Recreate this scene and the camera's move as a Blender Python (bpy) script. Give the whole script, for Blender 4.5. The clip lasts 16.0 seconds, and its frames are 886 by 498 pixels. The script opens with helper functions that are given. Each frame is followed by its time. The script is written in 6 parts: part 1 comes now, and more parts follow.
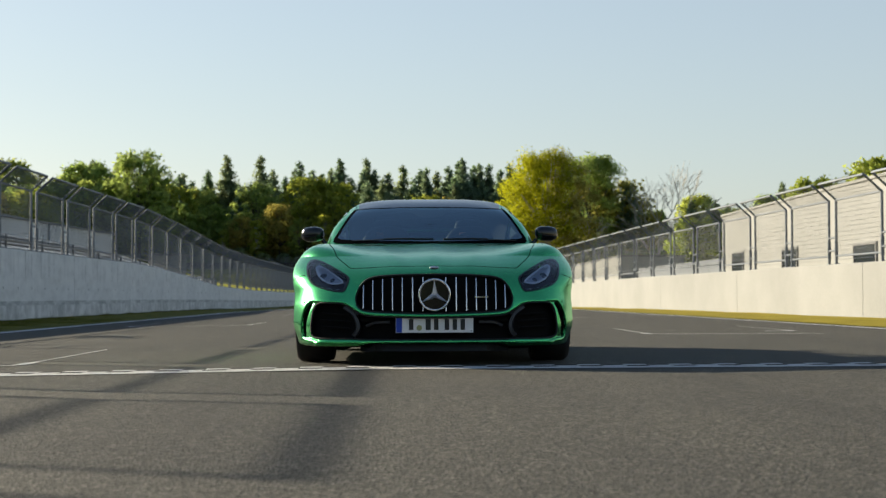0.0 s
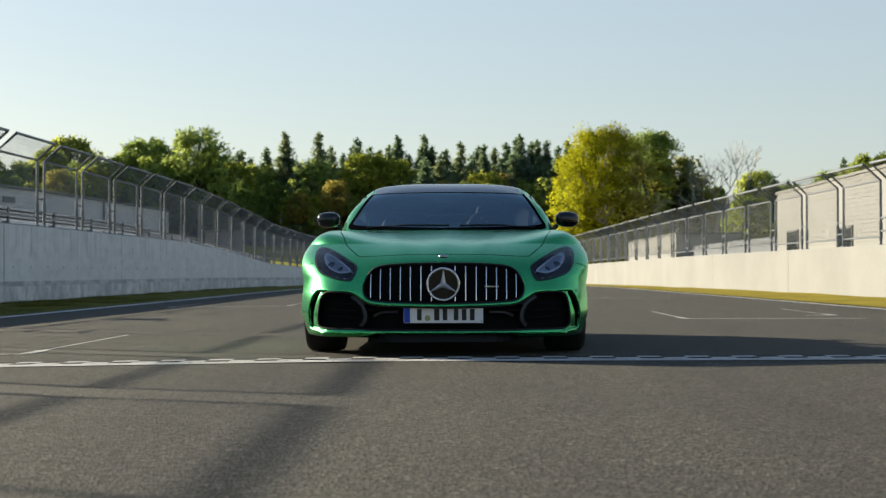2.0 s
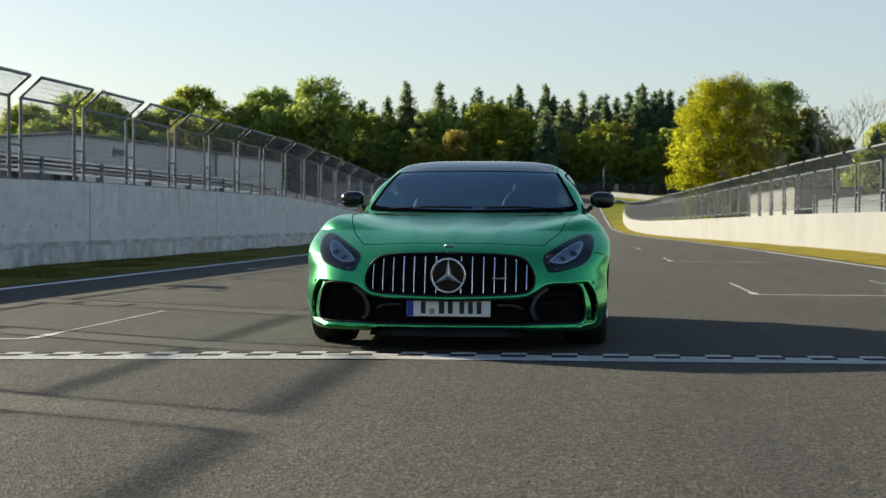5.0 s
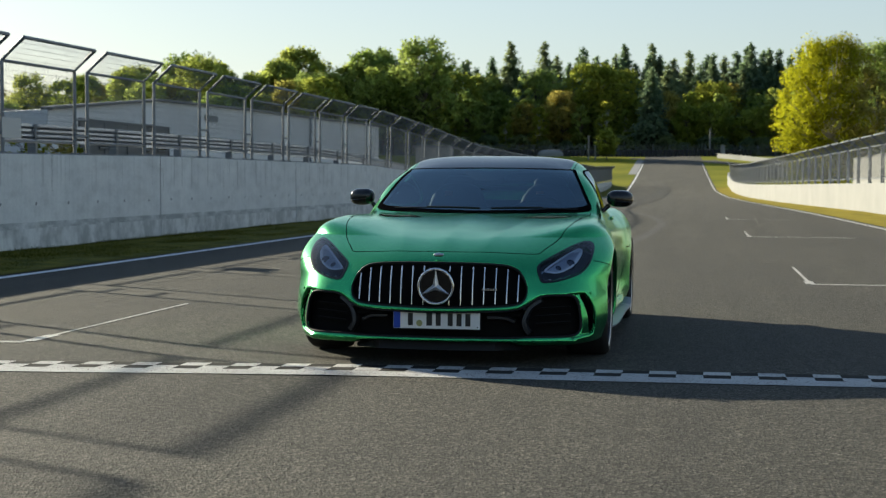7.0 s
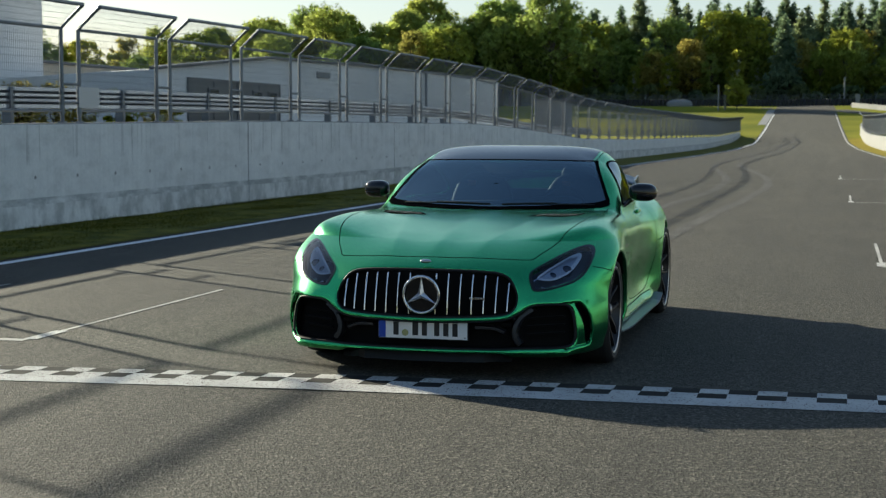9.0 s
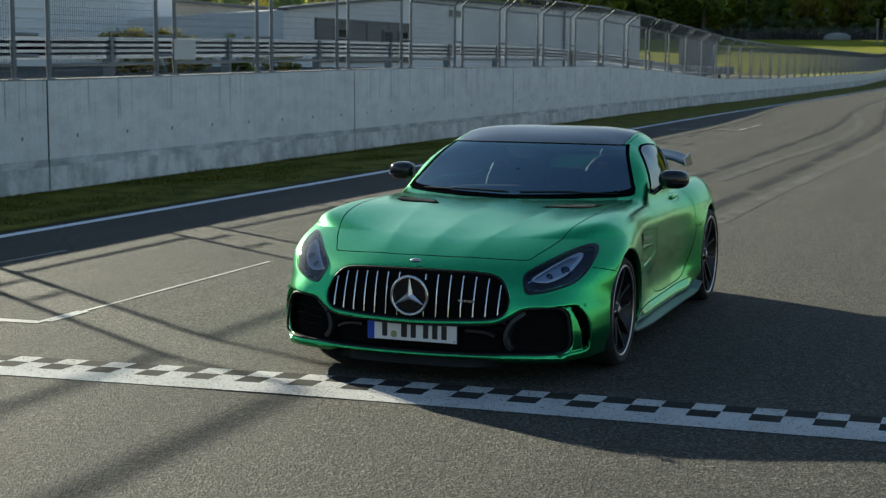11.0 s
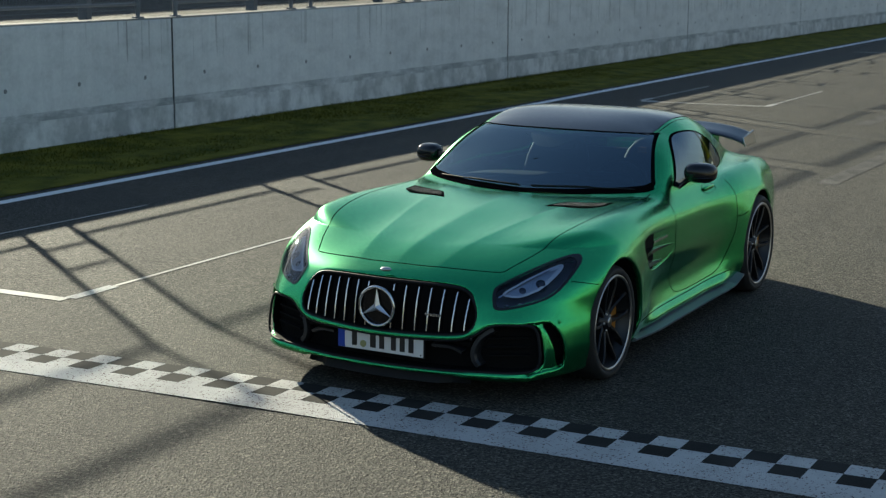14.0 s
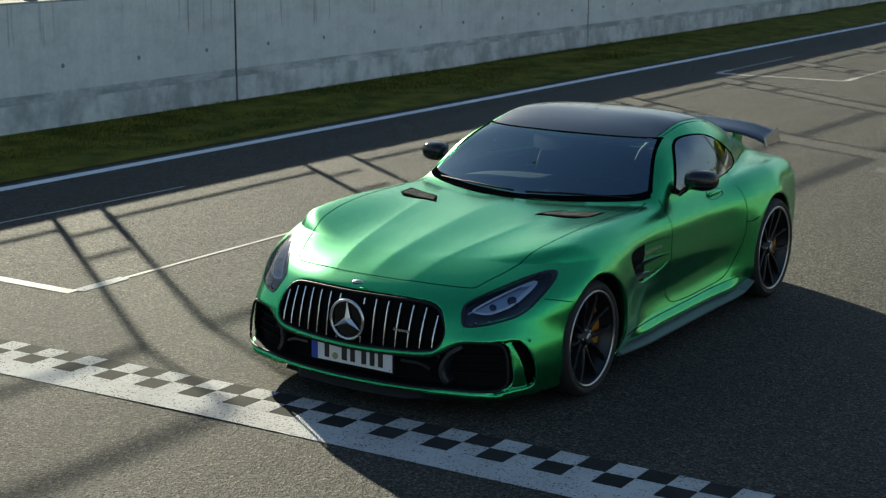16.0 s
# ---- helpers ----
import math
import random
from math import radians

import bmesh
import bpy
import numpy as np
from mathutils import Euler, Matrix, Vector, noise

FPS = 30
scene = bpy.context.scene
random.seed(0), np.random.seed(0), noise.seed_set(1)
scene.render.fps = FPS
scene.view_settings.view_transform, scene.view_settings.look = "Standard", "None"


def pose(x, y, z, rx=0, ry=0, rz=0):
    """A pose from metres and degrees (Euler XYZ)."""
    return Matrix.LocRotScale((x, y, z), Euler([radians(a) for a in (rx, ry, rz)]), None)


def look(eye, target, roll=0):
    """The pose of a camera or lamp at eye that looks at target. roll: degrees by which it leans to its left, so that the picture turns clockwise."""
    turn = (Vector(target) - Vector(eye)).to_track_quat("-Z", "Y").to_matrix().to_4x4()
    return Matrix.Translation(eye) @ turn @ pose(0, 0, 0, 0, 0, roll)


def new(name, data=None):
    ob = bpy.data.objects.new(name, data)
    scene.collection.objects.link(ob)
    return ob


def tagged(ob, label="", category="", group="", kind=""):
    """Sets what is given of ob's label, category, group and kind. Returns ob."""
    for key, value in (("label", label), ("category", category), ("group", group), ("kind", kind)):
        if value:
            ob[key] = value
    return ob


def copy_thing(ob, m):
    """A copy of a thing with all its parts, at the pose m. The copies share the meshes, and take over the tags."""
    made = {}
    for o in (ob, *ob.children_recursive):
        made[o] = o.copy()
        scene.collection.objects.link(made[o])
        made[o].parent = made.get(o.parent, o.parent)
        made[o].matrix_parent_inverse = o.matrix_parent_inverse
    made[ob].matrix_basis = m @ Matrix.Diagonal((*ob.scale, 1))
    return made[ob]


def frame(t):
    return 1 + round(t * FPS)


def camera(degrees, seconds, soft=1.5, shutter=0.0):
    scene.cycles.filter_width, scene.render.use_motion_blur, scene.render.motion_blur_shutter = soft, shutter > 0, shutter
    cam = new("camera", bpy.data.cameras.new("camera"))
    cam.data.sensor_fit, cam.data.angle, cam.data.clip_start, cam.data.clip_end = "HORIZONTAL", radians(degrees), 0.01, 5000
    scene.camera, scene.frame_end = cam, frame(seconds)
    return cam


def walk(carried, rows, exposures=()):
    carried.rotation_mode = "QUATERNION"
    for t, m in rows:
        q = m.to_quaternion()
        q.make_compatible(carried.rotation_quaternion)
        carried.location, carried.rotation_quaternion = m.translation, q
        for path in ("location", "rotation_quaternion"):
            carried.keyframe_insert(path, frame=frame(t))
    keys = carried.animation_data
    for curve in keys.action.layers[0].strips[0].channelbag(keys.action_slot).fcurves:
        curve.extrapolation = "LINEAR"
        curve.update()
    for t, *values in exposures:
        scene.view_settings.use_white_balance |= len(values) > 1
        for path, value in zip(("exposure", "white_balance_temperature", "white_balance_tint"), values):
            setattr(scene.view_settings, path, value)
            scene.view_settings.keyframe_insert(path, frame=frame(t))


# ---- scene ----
cam = camera(32.2, 16.0, soft=1.3)
# focused on the car, with the far things slightly soft
cam.data.dof.use_dof = True
cam.data.dof.focus_distance = 9.0
cam.data.dof.aperture_fstop = 5.6
PATH = [
    (0, (-0.172, -11.179, 0.461), (-0.1273, -9.1808, 0.5231), -0.23),
    (0.5, (-0.104, -11.170, 0.473), (-0.0721, -9.1714, 0.5328), -0.13),
    (1, (-0.016, -11.068, 0.494), (-0.0049, -9.0689, 0.5456), -0.23),
    (1.5, (0.066, -11.013, 0.520), (0.0573, -9.0136, 0.5623), -0.24),
    (2, (0.162, -10.916, 0.548), (0.1295, -8.9166, 0.5791), -0.14),
    (2.5, (0.254, -10.775, 0.574), (0.1977, -8.7759, 0.5949), 0.05),
    (3, (0.363, -10.675, 0.611), (0.2819, -8.6766, 0.6206), 0.15),
    (3.5, (0.476, -10.613, 0.653), (0.3691, -8.6157, 0.6524), 0.24),
    (4, (0.607, -10.511, 0.698), (0.4712, -8.5161, 0.6857), 0.25),
    (6.5, (1.360, -9.968, 1.020), (1.0673, -7.9905, 0.9455), 0.38),
    (7, (1.542, -9.815, 1.099), (1.2104, -7.8448, 1.0098), 0.38),
    (7.5, (1.709, -9.673, 1.171), (1.3408, -7.7097, 1.0678), 0.39),
    (8, (1.895, -9.527, 1.249), (1.4854, -7.5735, 1.1309), 0.39),
    (8.5, (2.072, -9.372, 1.324), (1.6207, -7.4284, 1.1878), 0.30),
    (9, (2.265, -9.205, 1.406), (1.7673, -7.2739, 1.2499), 0.21),
    (11.5, (3.180, -8.402, 1.841), (2.4525, -6.5586, 1.5707), 0.43),
    (12, (3.363, -8.250, 1.941), (2.5922, -6.4279, 1.6458), 0.41),
    (12.5, (3.525, -8.091, 2.027), (2.7119, -6.2913, 1.7110), 0.50),
    (13, (3.703, -7.930, 2.116), (2.8467, -6.1542, 1.7786), 0.54),
    (13.5, (3.863, -7.790, 2.200), (2.9693, -6.0366, 1.8421), 0.47),
    (14, (4.025, -7.645, 2.285), (3.0927, -5.9158, 1.9086), 0.51),
    (14.5, (4.165, -7.499, 2.359), (3.1985, -5.7926, 1.9658), 0.51),
    (15, (4.313, -7.360, 2.439), (3.3137, -5.6773, 2.0278), 0.51),
    (15.5, (4.451, -7.248, 2.516), (3.4239, -5.5850, 2.0907), 0.62),
    (16, (4.573, -7.118, 2.591), (3.5193, -5.4756, 2.1509), 0.62),
]
walk(cam, [(t, look(eye, target, roll)) for t, eye, target, roll in PATH], exposures=((0.0, 1.36, 6450, 9), (4.0, 1.33, 6350, 8), (8.0, 1.32, 6120, 5), (12.0, 1.26, 5950, 2), (16.0, 1.22, 6080, 3)))

# ---- daylight: low evening sun behind the left wall ----
SUN_WAY = Vector((-0.808, 0.589, 0.0)).normalized()
SUN_UP = radians(17.6)
world = bpy.data.worlds.new("sky")
scene.world = world
world.use_nodes = True
wn = world.node_tree.nodes
sky = wn.new("ShaderNodeTexSky")
sky.sky_type = "NISHITA"
sky.sun_disc = False
sky.sun_elevation = SUN_UP
sky.sun_rotation = math.atan2(SUN_WAY.x, SUN_WAY.y)
sky.air_density, sky.dust_density, sky.ozone_density = 1.1, 0.8, 1.7
wn["Background"].inputs["Strength"].default_value = 0.058
haze = wn.new("ShaderNodeHueSaturation")
haze.inputs["Saturation"].default_value = 0.85
# thin high veil that evens out the sky: pale low down, bluer overhead
way = wn.new("ShaderNodeTexCoord")
parts = wn.new("ShaderNodeSeparateXYZ")
fade = wn.new("ShaderNodeValToRGB")
fade.color_ramp.elements[0].position, fade.color_ramp.elements[0].color = 0.0, (0.80, 0.87, 0.88, 1)
fade.color_ramp.elements[1].position, fade.color_ramp.elements[1].color = 0.2, (0.75, 0.86, 0.96, 1)
for at, hue in ((0.5, (0.28, 0.47, 0.80, 1)), (1.0, (0.075, 0.17, 0.40, 1))):
    fade.color_ramp.elements.new(at).color = hue
lift = wn.new("ShaderNodeMix")
lift.data_type, lift.blend_type = "RGBA", "MULTIPLY"
lift.inputs[0].default_value = 1.0
lift.inputs[7].default_value = (5.0, 5.0, 5.0, 1)
veil = wn.new("ShaderNodeMix")
veil.data_type = "RGBA"
veil.inputs[0].default_value = 0.48
for a, b in ((sky.outputs[0], haze.inputs["Color"]), (way.outputs["Generated"], parts.inputs[0]), (parts.outputs["Z"], fade.inputs[0]), (fade.outputs["Color"], lift.inputs[6]), (haze.outputs[0], veil.inputs[6]), (lift.outputs[2], veil.inputs[7]), (veil.outputs[2], wn["Background"].inputs[0])):
    world.node_tree.links.new(a, b)
sun = new("sun", bpy.data.lights.new("sun", "SUN"))
sun.data.energy, sun.data.angle, sun.data.color = 4.8, radians(0.6), (1.0, 0.87, 0.65)
sun.matrix_world = look(SUN_WAY * 100 + Vector((0, 0, 100 * math.tan(SUN_UP))), (0, 0, 0))


# ---- materials ----
def material(name, color, rough=0.6, metal=0.0, spec=0.5):
    m = bpy.data.materials.new(name)
    m.use_nodes = True
    b = m.node_tree.nodes["Principled BSDF"]
    b.inputs["Base Color"].default_value = (*color, 1)
    b.inputs["Roughness"].default_value = rough
    b.inputs["Metallic"].default_value = metal
    b.inputs["Specular IOR Level"].default_value = spec
    return m


def node(m, kind, **values):
    n = m.node_tree.nodes.new(kind)
    for key, value in values.items():
        n.inputs[key.replace("_", " ")].default_value = value
    return n


def wire(m, a, b):
    m.node_tree.links.new(a, b)


def coords(m, scale=(1, 1, 1), which="Object"):
    tc = m.node_tree.nodes.new("ShaderNodeTexCoord")
    mp = m.node_tree.nodes.new("ShaderNodeMapping")
    mp.inputs["Scale"].default_value = scale
    wire(m, tc.outputs[which], mp.inputs["Vector"])
    return mp.outputs["Vector"]


def ramp(m, fac, stops):
    r = m.node_tree.nodes.new("ShaderNodeValToRGB")
    while len(r.color_ramp.elements) < len(stops):
        r.color_ramp.elements.new(0.5)
    for e, (at, color) in zip(r.color_ramp.elements, stops):
        e.position, e.color = at, (*color, 1)
    wire(m, fac, r.inputs["Fac"])
    return r.outputs["Color"]


def mixed(m, fac, a, b, blend="MIX"):
    n = m.node_tree.nodes.new("ShaderNodeMix")
    n.data_type, n.blend_type = "RGBA", blend
    for value, at in ((fac, 0), (a, 6), (b, 7)):
        if isinstance(value, (int, float)):
            n.inputs[at].default_value = value
        elif isinstance(value, tuple):
            n.inputs[at].default_value = (*value, 1)
        else:
            wire(m, value, n.inputs[at])
    return n.outputs[2]


def noise_of(m, vec, scale, detail=4.0, rough=0.55):
    n = node(m, "ShaderNodeTexNoise", Scale=scale, Detail=detail, Roughness=rough)
    wire(m, vec, n.inputs["Vector"])
    return n.outputs["Fac"]


def bumped(m, height, strength=0.3, distance=0.01):
    n = node(m, "ShaderNodeBump", Strength=strength, Distance=distance)
    wire(m, height, n.inputs["Height"])
    wire(m, n.outputs["Normal"], m.node_tree.nodes["Principled BSDF"].inputs["Normal"])


def base(m, color):
    wire(m, color, m.node_tree.nodes["Principled BSDF"].inputs["Base Color"])


def grainy(name, dark, light, scale=8.0, rough=0.7, metal=0.0, bump=0.15, stretch=(1, 1, 1), spec=0.5):
    """A surface with coarse stains and fine grain."""
    m = material(name, light, rough, metal, spec)
    v = coords(m, stretch)
    coarse, fine = noise_of(m, v, scale * 0.15), noise_of(m, v, scale * 6, 2.0)
    c = ramp(m, coarse, ((0.3, dark), (0.7, light)))
    base(m, mixed(m, 0.25, c, ramp(m, fine, ((0.3, dark), (0.7, light)))))
    bumped(m, fine, bump, 0.004)
    return m


def make_asphalt():
    m = material("asphalt", (0.06, 0.06, 0.055), 0.84, 0, 0.2)
    v = coords(m)
    stones = node(m, "ShaderNodeTexVoronoi", Scale=95.0)
    wire(m, v, stones.inputs["Vector"])
    big = node(m, "ShaderNodeTexVoronoi", Scale=38.0)
    wire(m, v, big.inputs["Vector"])
    patch = noise_of(m, v, 0.35, 6.0, 0.6)
    streak = noise_of(m, coords(m, (1.6, 0.06, 1)), 1.0, 5.0, 0.6)
    c = ramp(m, stones.outputs["Color"], ((0.12, (0.008, 0.0079, 0.0070)), (0.4, (0.031, 0.0307, 0.0258)), (0.65, (0.048, 0.0466, 0.0385)), (0.97, (0.16, 0.154, 0.126))))
    c = mixed(m, 1.0, c, ramp(m, patch, ((0.3, (0.78, 0.78, 0.8)), (0.7, (1.1, 1.08, 1.04)))), "MULTIPLY")
    c = mixed(m, 1.0, c, ramp(m, streak, ((0.35, (0.82, 0.82, 0.83)), (0.65, (1.08, 1.07, 1.05)))), "MULTIPLY")
    base(m, c)
    h = mixed(m, 0.4, stones.outputs["Distance"], big.outputs["Distance"])
    bumped(m, h, 0.8, 0.014)
    b = m.node_tree.nodes["Principled BSDF"]
    b.inputs["Sheen Weight"].default_value, b.inputs["Sheen Roughness"].default_value = 0.035, 0.35
    b.inputs["Sheen Tint"].default_value = (1.0, 0.97, 0.9, 1)
    return m


def make_concrete():
    m = material("concrete", (0.4, 0.39, 0.36), 0.85)
    v = coords(m)
    big = noise_of(m, v, 0.7, 6.0, 0.6)
    patch = noise_of(m, coords(m, (1, 1, 2.2)), 1.9, 6.0, 0.62)
    drip = noise_of(m, coords(m, (1, 16.0, 0.35)), 1.0, 2.0, 0.5)
    streak = noise_of(m, coords(m, (1, 9.0, 0.25)), 1.0, 4.0, 0.6)
    rim = noise_of(m, coords(m, (1, 0.7, 0.0)), 1.0, 3.0, 0.6)
    run = m.node_tree.nodes.new("ShaderNodeSeparateXYZ")
    wire(m, coords(m), run.inputs[0])
    reach = mixed(m, 0.35, ramp(m, run.outputs["Z"], ((0.75, (0, 0, 0)), (1.0, (1, 1, 1)))), ramp(m, rim, ((0.4, (0, 0, 0)), (0.6, (1, 1, 1)))))
    fine = noise_of(m, v, 22.0, 4.0)
    c = ramp(m, big, ((0.3, (0.63, 0.64, 0.635)), (0.7, (0.76, 0.765, 0.75))))
    c = mixed(m, 0.6, c, ramp(m, patch, ((0.32, (0.68, 0.68, 0.67)), (0.52, (1.0, 1.0, 1.0)), (0.72, (1.12, 1.12, 1.1)))), "MULTIPLY")
    # thin dark runs from the top edge, gathered in places, and faint pale and grey streaks
    spots = mixed(m, 1.0, ramp(m, reach, ((0.55, (0, 0, 0)), (0.9, (1, 1, 1)))), ramp(m, drip, ((0.30, (1, 1, 1)), (0.39, (0, 0, 0)))), "MULTIPLY")
    c = mixed(m, spots, c, mixed(m, 1.0, c, (0.33, 0.33, 0.32), "MULTIPLY"))
    c = mixed(m, 0.35, c, ramp(m, streak, ((0.3, (0.72, 0.73, 0.73)), (0.55, (1.0, 1.0, 1.0)), (0.75, (1.1, 1.1, 1.1)))), "MULTIPLY")
    c = mixed(m, 0.3, c, ramp(m, fine, ((0.3, (0.5, 0.5, 0.485)), (0.7, (0.74, 0.74, 0.72)))))
    base(m, c)
    bumped(m, fine, 0.25, 0.006)
    return m


def make_damp_band():
    m = make_concrete()
    m.name = "damp_concrete"
    c = m.node_tree.nodes["Principled BSDF"].inputs["Base Color"].links[0].from_socket
    wet = noise_of(m, coords(m, (1, 0.8, 3.0)), 1.6, 8.0, 0.7)
    dark = mixed(m, 1.0, c, (0.5, 0.51, 0.51), "MULTIPLY")
    base(m, mixed(m, ramp(m, wet, ((0.42, (1, 1, 1)), (0.66, (0, 0, 0)))), c, dark))
    return m


def make_stained_foot():
    """The wall's foot: blotched by splashed dirt."""
    m = make_concrete()
    m.name = "stained_concrete"
    c = m.node_tree.nodes["Principled BSDF"].inputs["Base Color"].links[0].from_socket
    blotch = noise_of(m, coords(m, (1, 1, 0.8)), 2.2, 8.0, 0.68)
    base(m, mixed(m, ramp(m, blotch, ((0.42, (1, 1, 1)), (0.6, (0, 0, 0)))), c, mixed(m, 1.0, c, (0.62, 0.63, 0.63), "MULTIPLY")))
    return m


def make_foliage(name, dark, light):
    m = material(name, light, 0.8, 0, 0.08)
    info = m.node_tree.nodes.new("ShaderNodeNewGeometry")
    per = m.node_tree.nodes.new("ShaderNodeObjectInfo")
    c = ramp(m, info.outputs["Random Per Island"], ((0.0, dark), (1.0, light)))
    tint = ramp(m, per.outputs["Random"], ((0.0, (0.72, 0.8, 0.7)), (0.5, (1, 1, 1)), (1.0, (1.25, 1.1, 0.9))))
    c = mixed(m, 1.0, c, tint, "MULTIPLY")
    base(m, c)
    b = m.node_tree.nodes["Principled BSDF"]
    leaf = m.node_tree.nodes.new("ShaderNodeBsdfTranslucent")
    wire(m, c, leaf.inputs["Color"])
    add = m.node_tree.nodes.new("ShaderNodeMixShader")
    add.inputs[0].default_value = 0.65
    wire(m, b.outputs[0], add.inputs[1])
    wire(m, leaf.outputs[0], add.inputs[2])
    wire(m, add.outputs[0], m.node_tree.nodes["Material Output"].inputs["Surface"])
    return m


ASPHALT = make_asphalt()
CONCRETE = make_concrete()
DAMP = make_damp_band()
STAINED = make_stained_foot()
# weathered wall top, its colour also darkened to dim the sunlit edge
WALL_TOP = grainy("weathered_dimmed_wall_top", (0.10, 0.105, 0.10), (0.34, 0.34, 0.33), 5.0, 0.9, bump=0.4, spec=0.1)
PALE_CONCRETE = grainy("pale_concrete", (0.175, 0.18, 0.178), (0.235, 0.239, 0.236), 3.0, 0.85, bump=0.2)
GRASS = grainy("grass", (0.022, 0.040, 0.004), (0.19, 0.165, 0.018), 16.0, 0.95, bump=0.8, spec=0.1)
RAIL_STEEL = grainy("rail_steel", (0.27, 0.30, 0.35), (0.38, 0.42, 0.48), 4.0, 0.7, 0.0, spec=0.3)
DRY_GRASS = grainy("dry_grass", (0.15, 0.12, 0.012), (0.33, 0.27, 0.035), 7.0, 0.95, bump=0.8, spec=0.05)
MEADOW = grainy("meadow", (0.10, 0.12, 0.008), (0.24, 0.23, 0.02), 0.6, 0.95, bump=0.4, spec=0.05)

def make_line_paint():
    """Worn white paint on coarse asphalt: pits show through."""
    m = material("line_paint", (0.4, 0.4, 0.39), 0.85, 0, 0.2)
    v = coords(m)
    pits = node(m, "ShaderNodeTexVoronoi", Scale=130.0)
    wire(m, v, pits.inputs["Vector"])
    wear = noise_of(m, v, 1.6, 6.0, 0.65)
    c = ramp(m, wear, ((0.3, (0.40, 0.40, 0.393)), (0.6, (0.57, 0.567, 0.553))))
    sparse = mixed(m, 0.25, pits.outputs["Color"], wear)
    base(m, mixed(m, ramp(m, sparse, ((0.22, (1, 1, 1)), (0.30, (0, 0, 0)))), c, (0.09, 0.044, 0.04)))
    bumped(m, pits.outputs["Distance"], 0.8, 0.012)
    return m


LINE_PAINT = make_line_paint()
EDGE_PAINT = grainy("edge_paint", (0.62, 0.63, 0.62), (0.8, 0.8, 0.79), 9.0, 0.7, bump=0.3)
THIN_PAINT = grainy("thin_paint", (0.2, 0.195, 0.18), (0.5, 0.49, 0.46), 9.0, 0.75, bump=0.5)
BLACK_PAINT = grainy("black_paint", (0.016, 0.016, 0.015), (0.042, 0.041, 0.038), 16.0, 0.9, bump=0.5, spec=0.08)
GALVANISED = grainy("galvanised_steel", (0.1, 0.115, 0.135), (0.19, 0.21, 0.24), 5.0, 0.45, 0.6)
WIRE = grainy("wire_steel", (0.12, 0.13, 0.14), (0.2, 0.21, 0.225), 5.0, 0.55, 0.6)
CLADDING = grainy("cladding", (0.62, 0.62, 0.61), (0.76, 0.755, 0.74), 1.5, 0.6)
WHITE_WALL = grainy("white_render", (0.19, 0.193, 0.186), (0.235, 0.238, 0.23), 2.0, 0.85)
DARK_DOOR = grainy("dark_door", (0.05, 0.055, 0.06), (0.09, 0.095, 0.1), 2.0, 0.45)
ROOF_EDGE = grainy("roof_edge", (0.06, 0.06, 0.065), (0.12, 0.12, 0.12), 2.0, 0.5)
BARK = grainy("bark", (0.05, 0.04, 0.03), (0.13, 0.11, 0.085), 3.0, 0.9, stretch=(4, 4, 1))
PALE_BARK = grainy("pale_bark", (0.3, 0.28, 0.25), (0.5, 0.47, 0.43), 3.0, 0.9, stretch=(4, 4, 1))
LEAF_DARK = make_foliage("leaf_dark", (0.14, 0.2, 0.09), (0.3, 0.38, 0.17))
LEAF_LIME = make_foliage("leaf_lime", (0.27, 0.33, 0.05), (0.52, 0.57, 0.1))
LEAF_GREEN = make_foliage("leaf_green", (0.27, 0.35, 0.085), (0.55, 0.66, 0.17))
LEAF_SPRING = make_foliage("leaf_spring", (0.29, 0.325, 0.010), (0.5, 0.515, 0.026))
LEAF_BROWN = make_foliage("leaf_bronze", (0.33, 0.3, 0.07), (0.6, 0.53, 0.14))
NEEDLES = make_foliage("needles", (0.17, 0.245, 0.145), (0.36, 0.46, 0.25))
TYRE_WALL = grainy("tyre_wall", (0.012, 0.012, 0.013), (0.04, 0.04, 0.04), 2.0, 0.7)
BLUE_GREY = grainy("blue_grey_sheet", (0.07, 0.085, 0.105), (0.11, 0.125, 0.15), 1.0, 0.5)


# ---- mesh helpers ----
def part(name, bm, mat, parent=None, label="", smooth=False):
    me = bpy.data.meshes.new(name)
    bm.to_mesh(me)
    bm.free()
    if mat:
        me.materials.append(mat)
    if smooth:
        for p in me.polygons:
            p.use_smooth = True
    ob = new(name, me)
    ob.parent = parent
    if label:
        ob["label"] = label
    return ob


def thing(name, label, category, at=(0, 0, 0), group="", kind=""):
    ob = new(name)
    ob.location = at
    return tagged(ob, label, category, group, kind)


def add_box(bm, x0, x1, y0, y1, z0, z1, bevel=0.0, m=None):
    """A box into bm, bevelled; m: a turn and shift laid over it."""
    g = bmesh.ops.create_cube(bm, size=1.0, matrix=Matrix.LocRotScale(((x0 + x1) / 2, (y0 + y1) / 2, (z0 + z1) / 2), None, (x1 - x0, y1 - y0, z1 - z0)))
    vs = g["verts"]
    if bevel:
        es = list({e for v in vs for e in v.link_edges})
        r = bmesh.ops.bevel(bm, geom=es, offset=bevel, segments=2, affect="EDGES", profile=0.6)
        vs = list(set(r["verts"]) | {v for v in vs if v.is_valid})
    if m:
        bmesh.ops.transform(bm, matrix=m, verts=vs)
    return vs


def box(x0, x1, y0, y1, z0, z1, bevel=0.0):
    bm = bmesh.new()
    add_box(bm, x0, x1, y0, y1, z0, z1, bevel)
    return bm


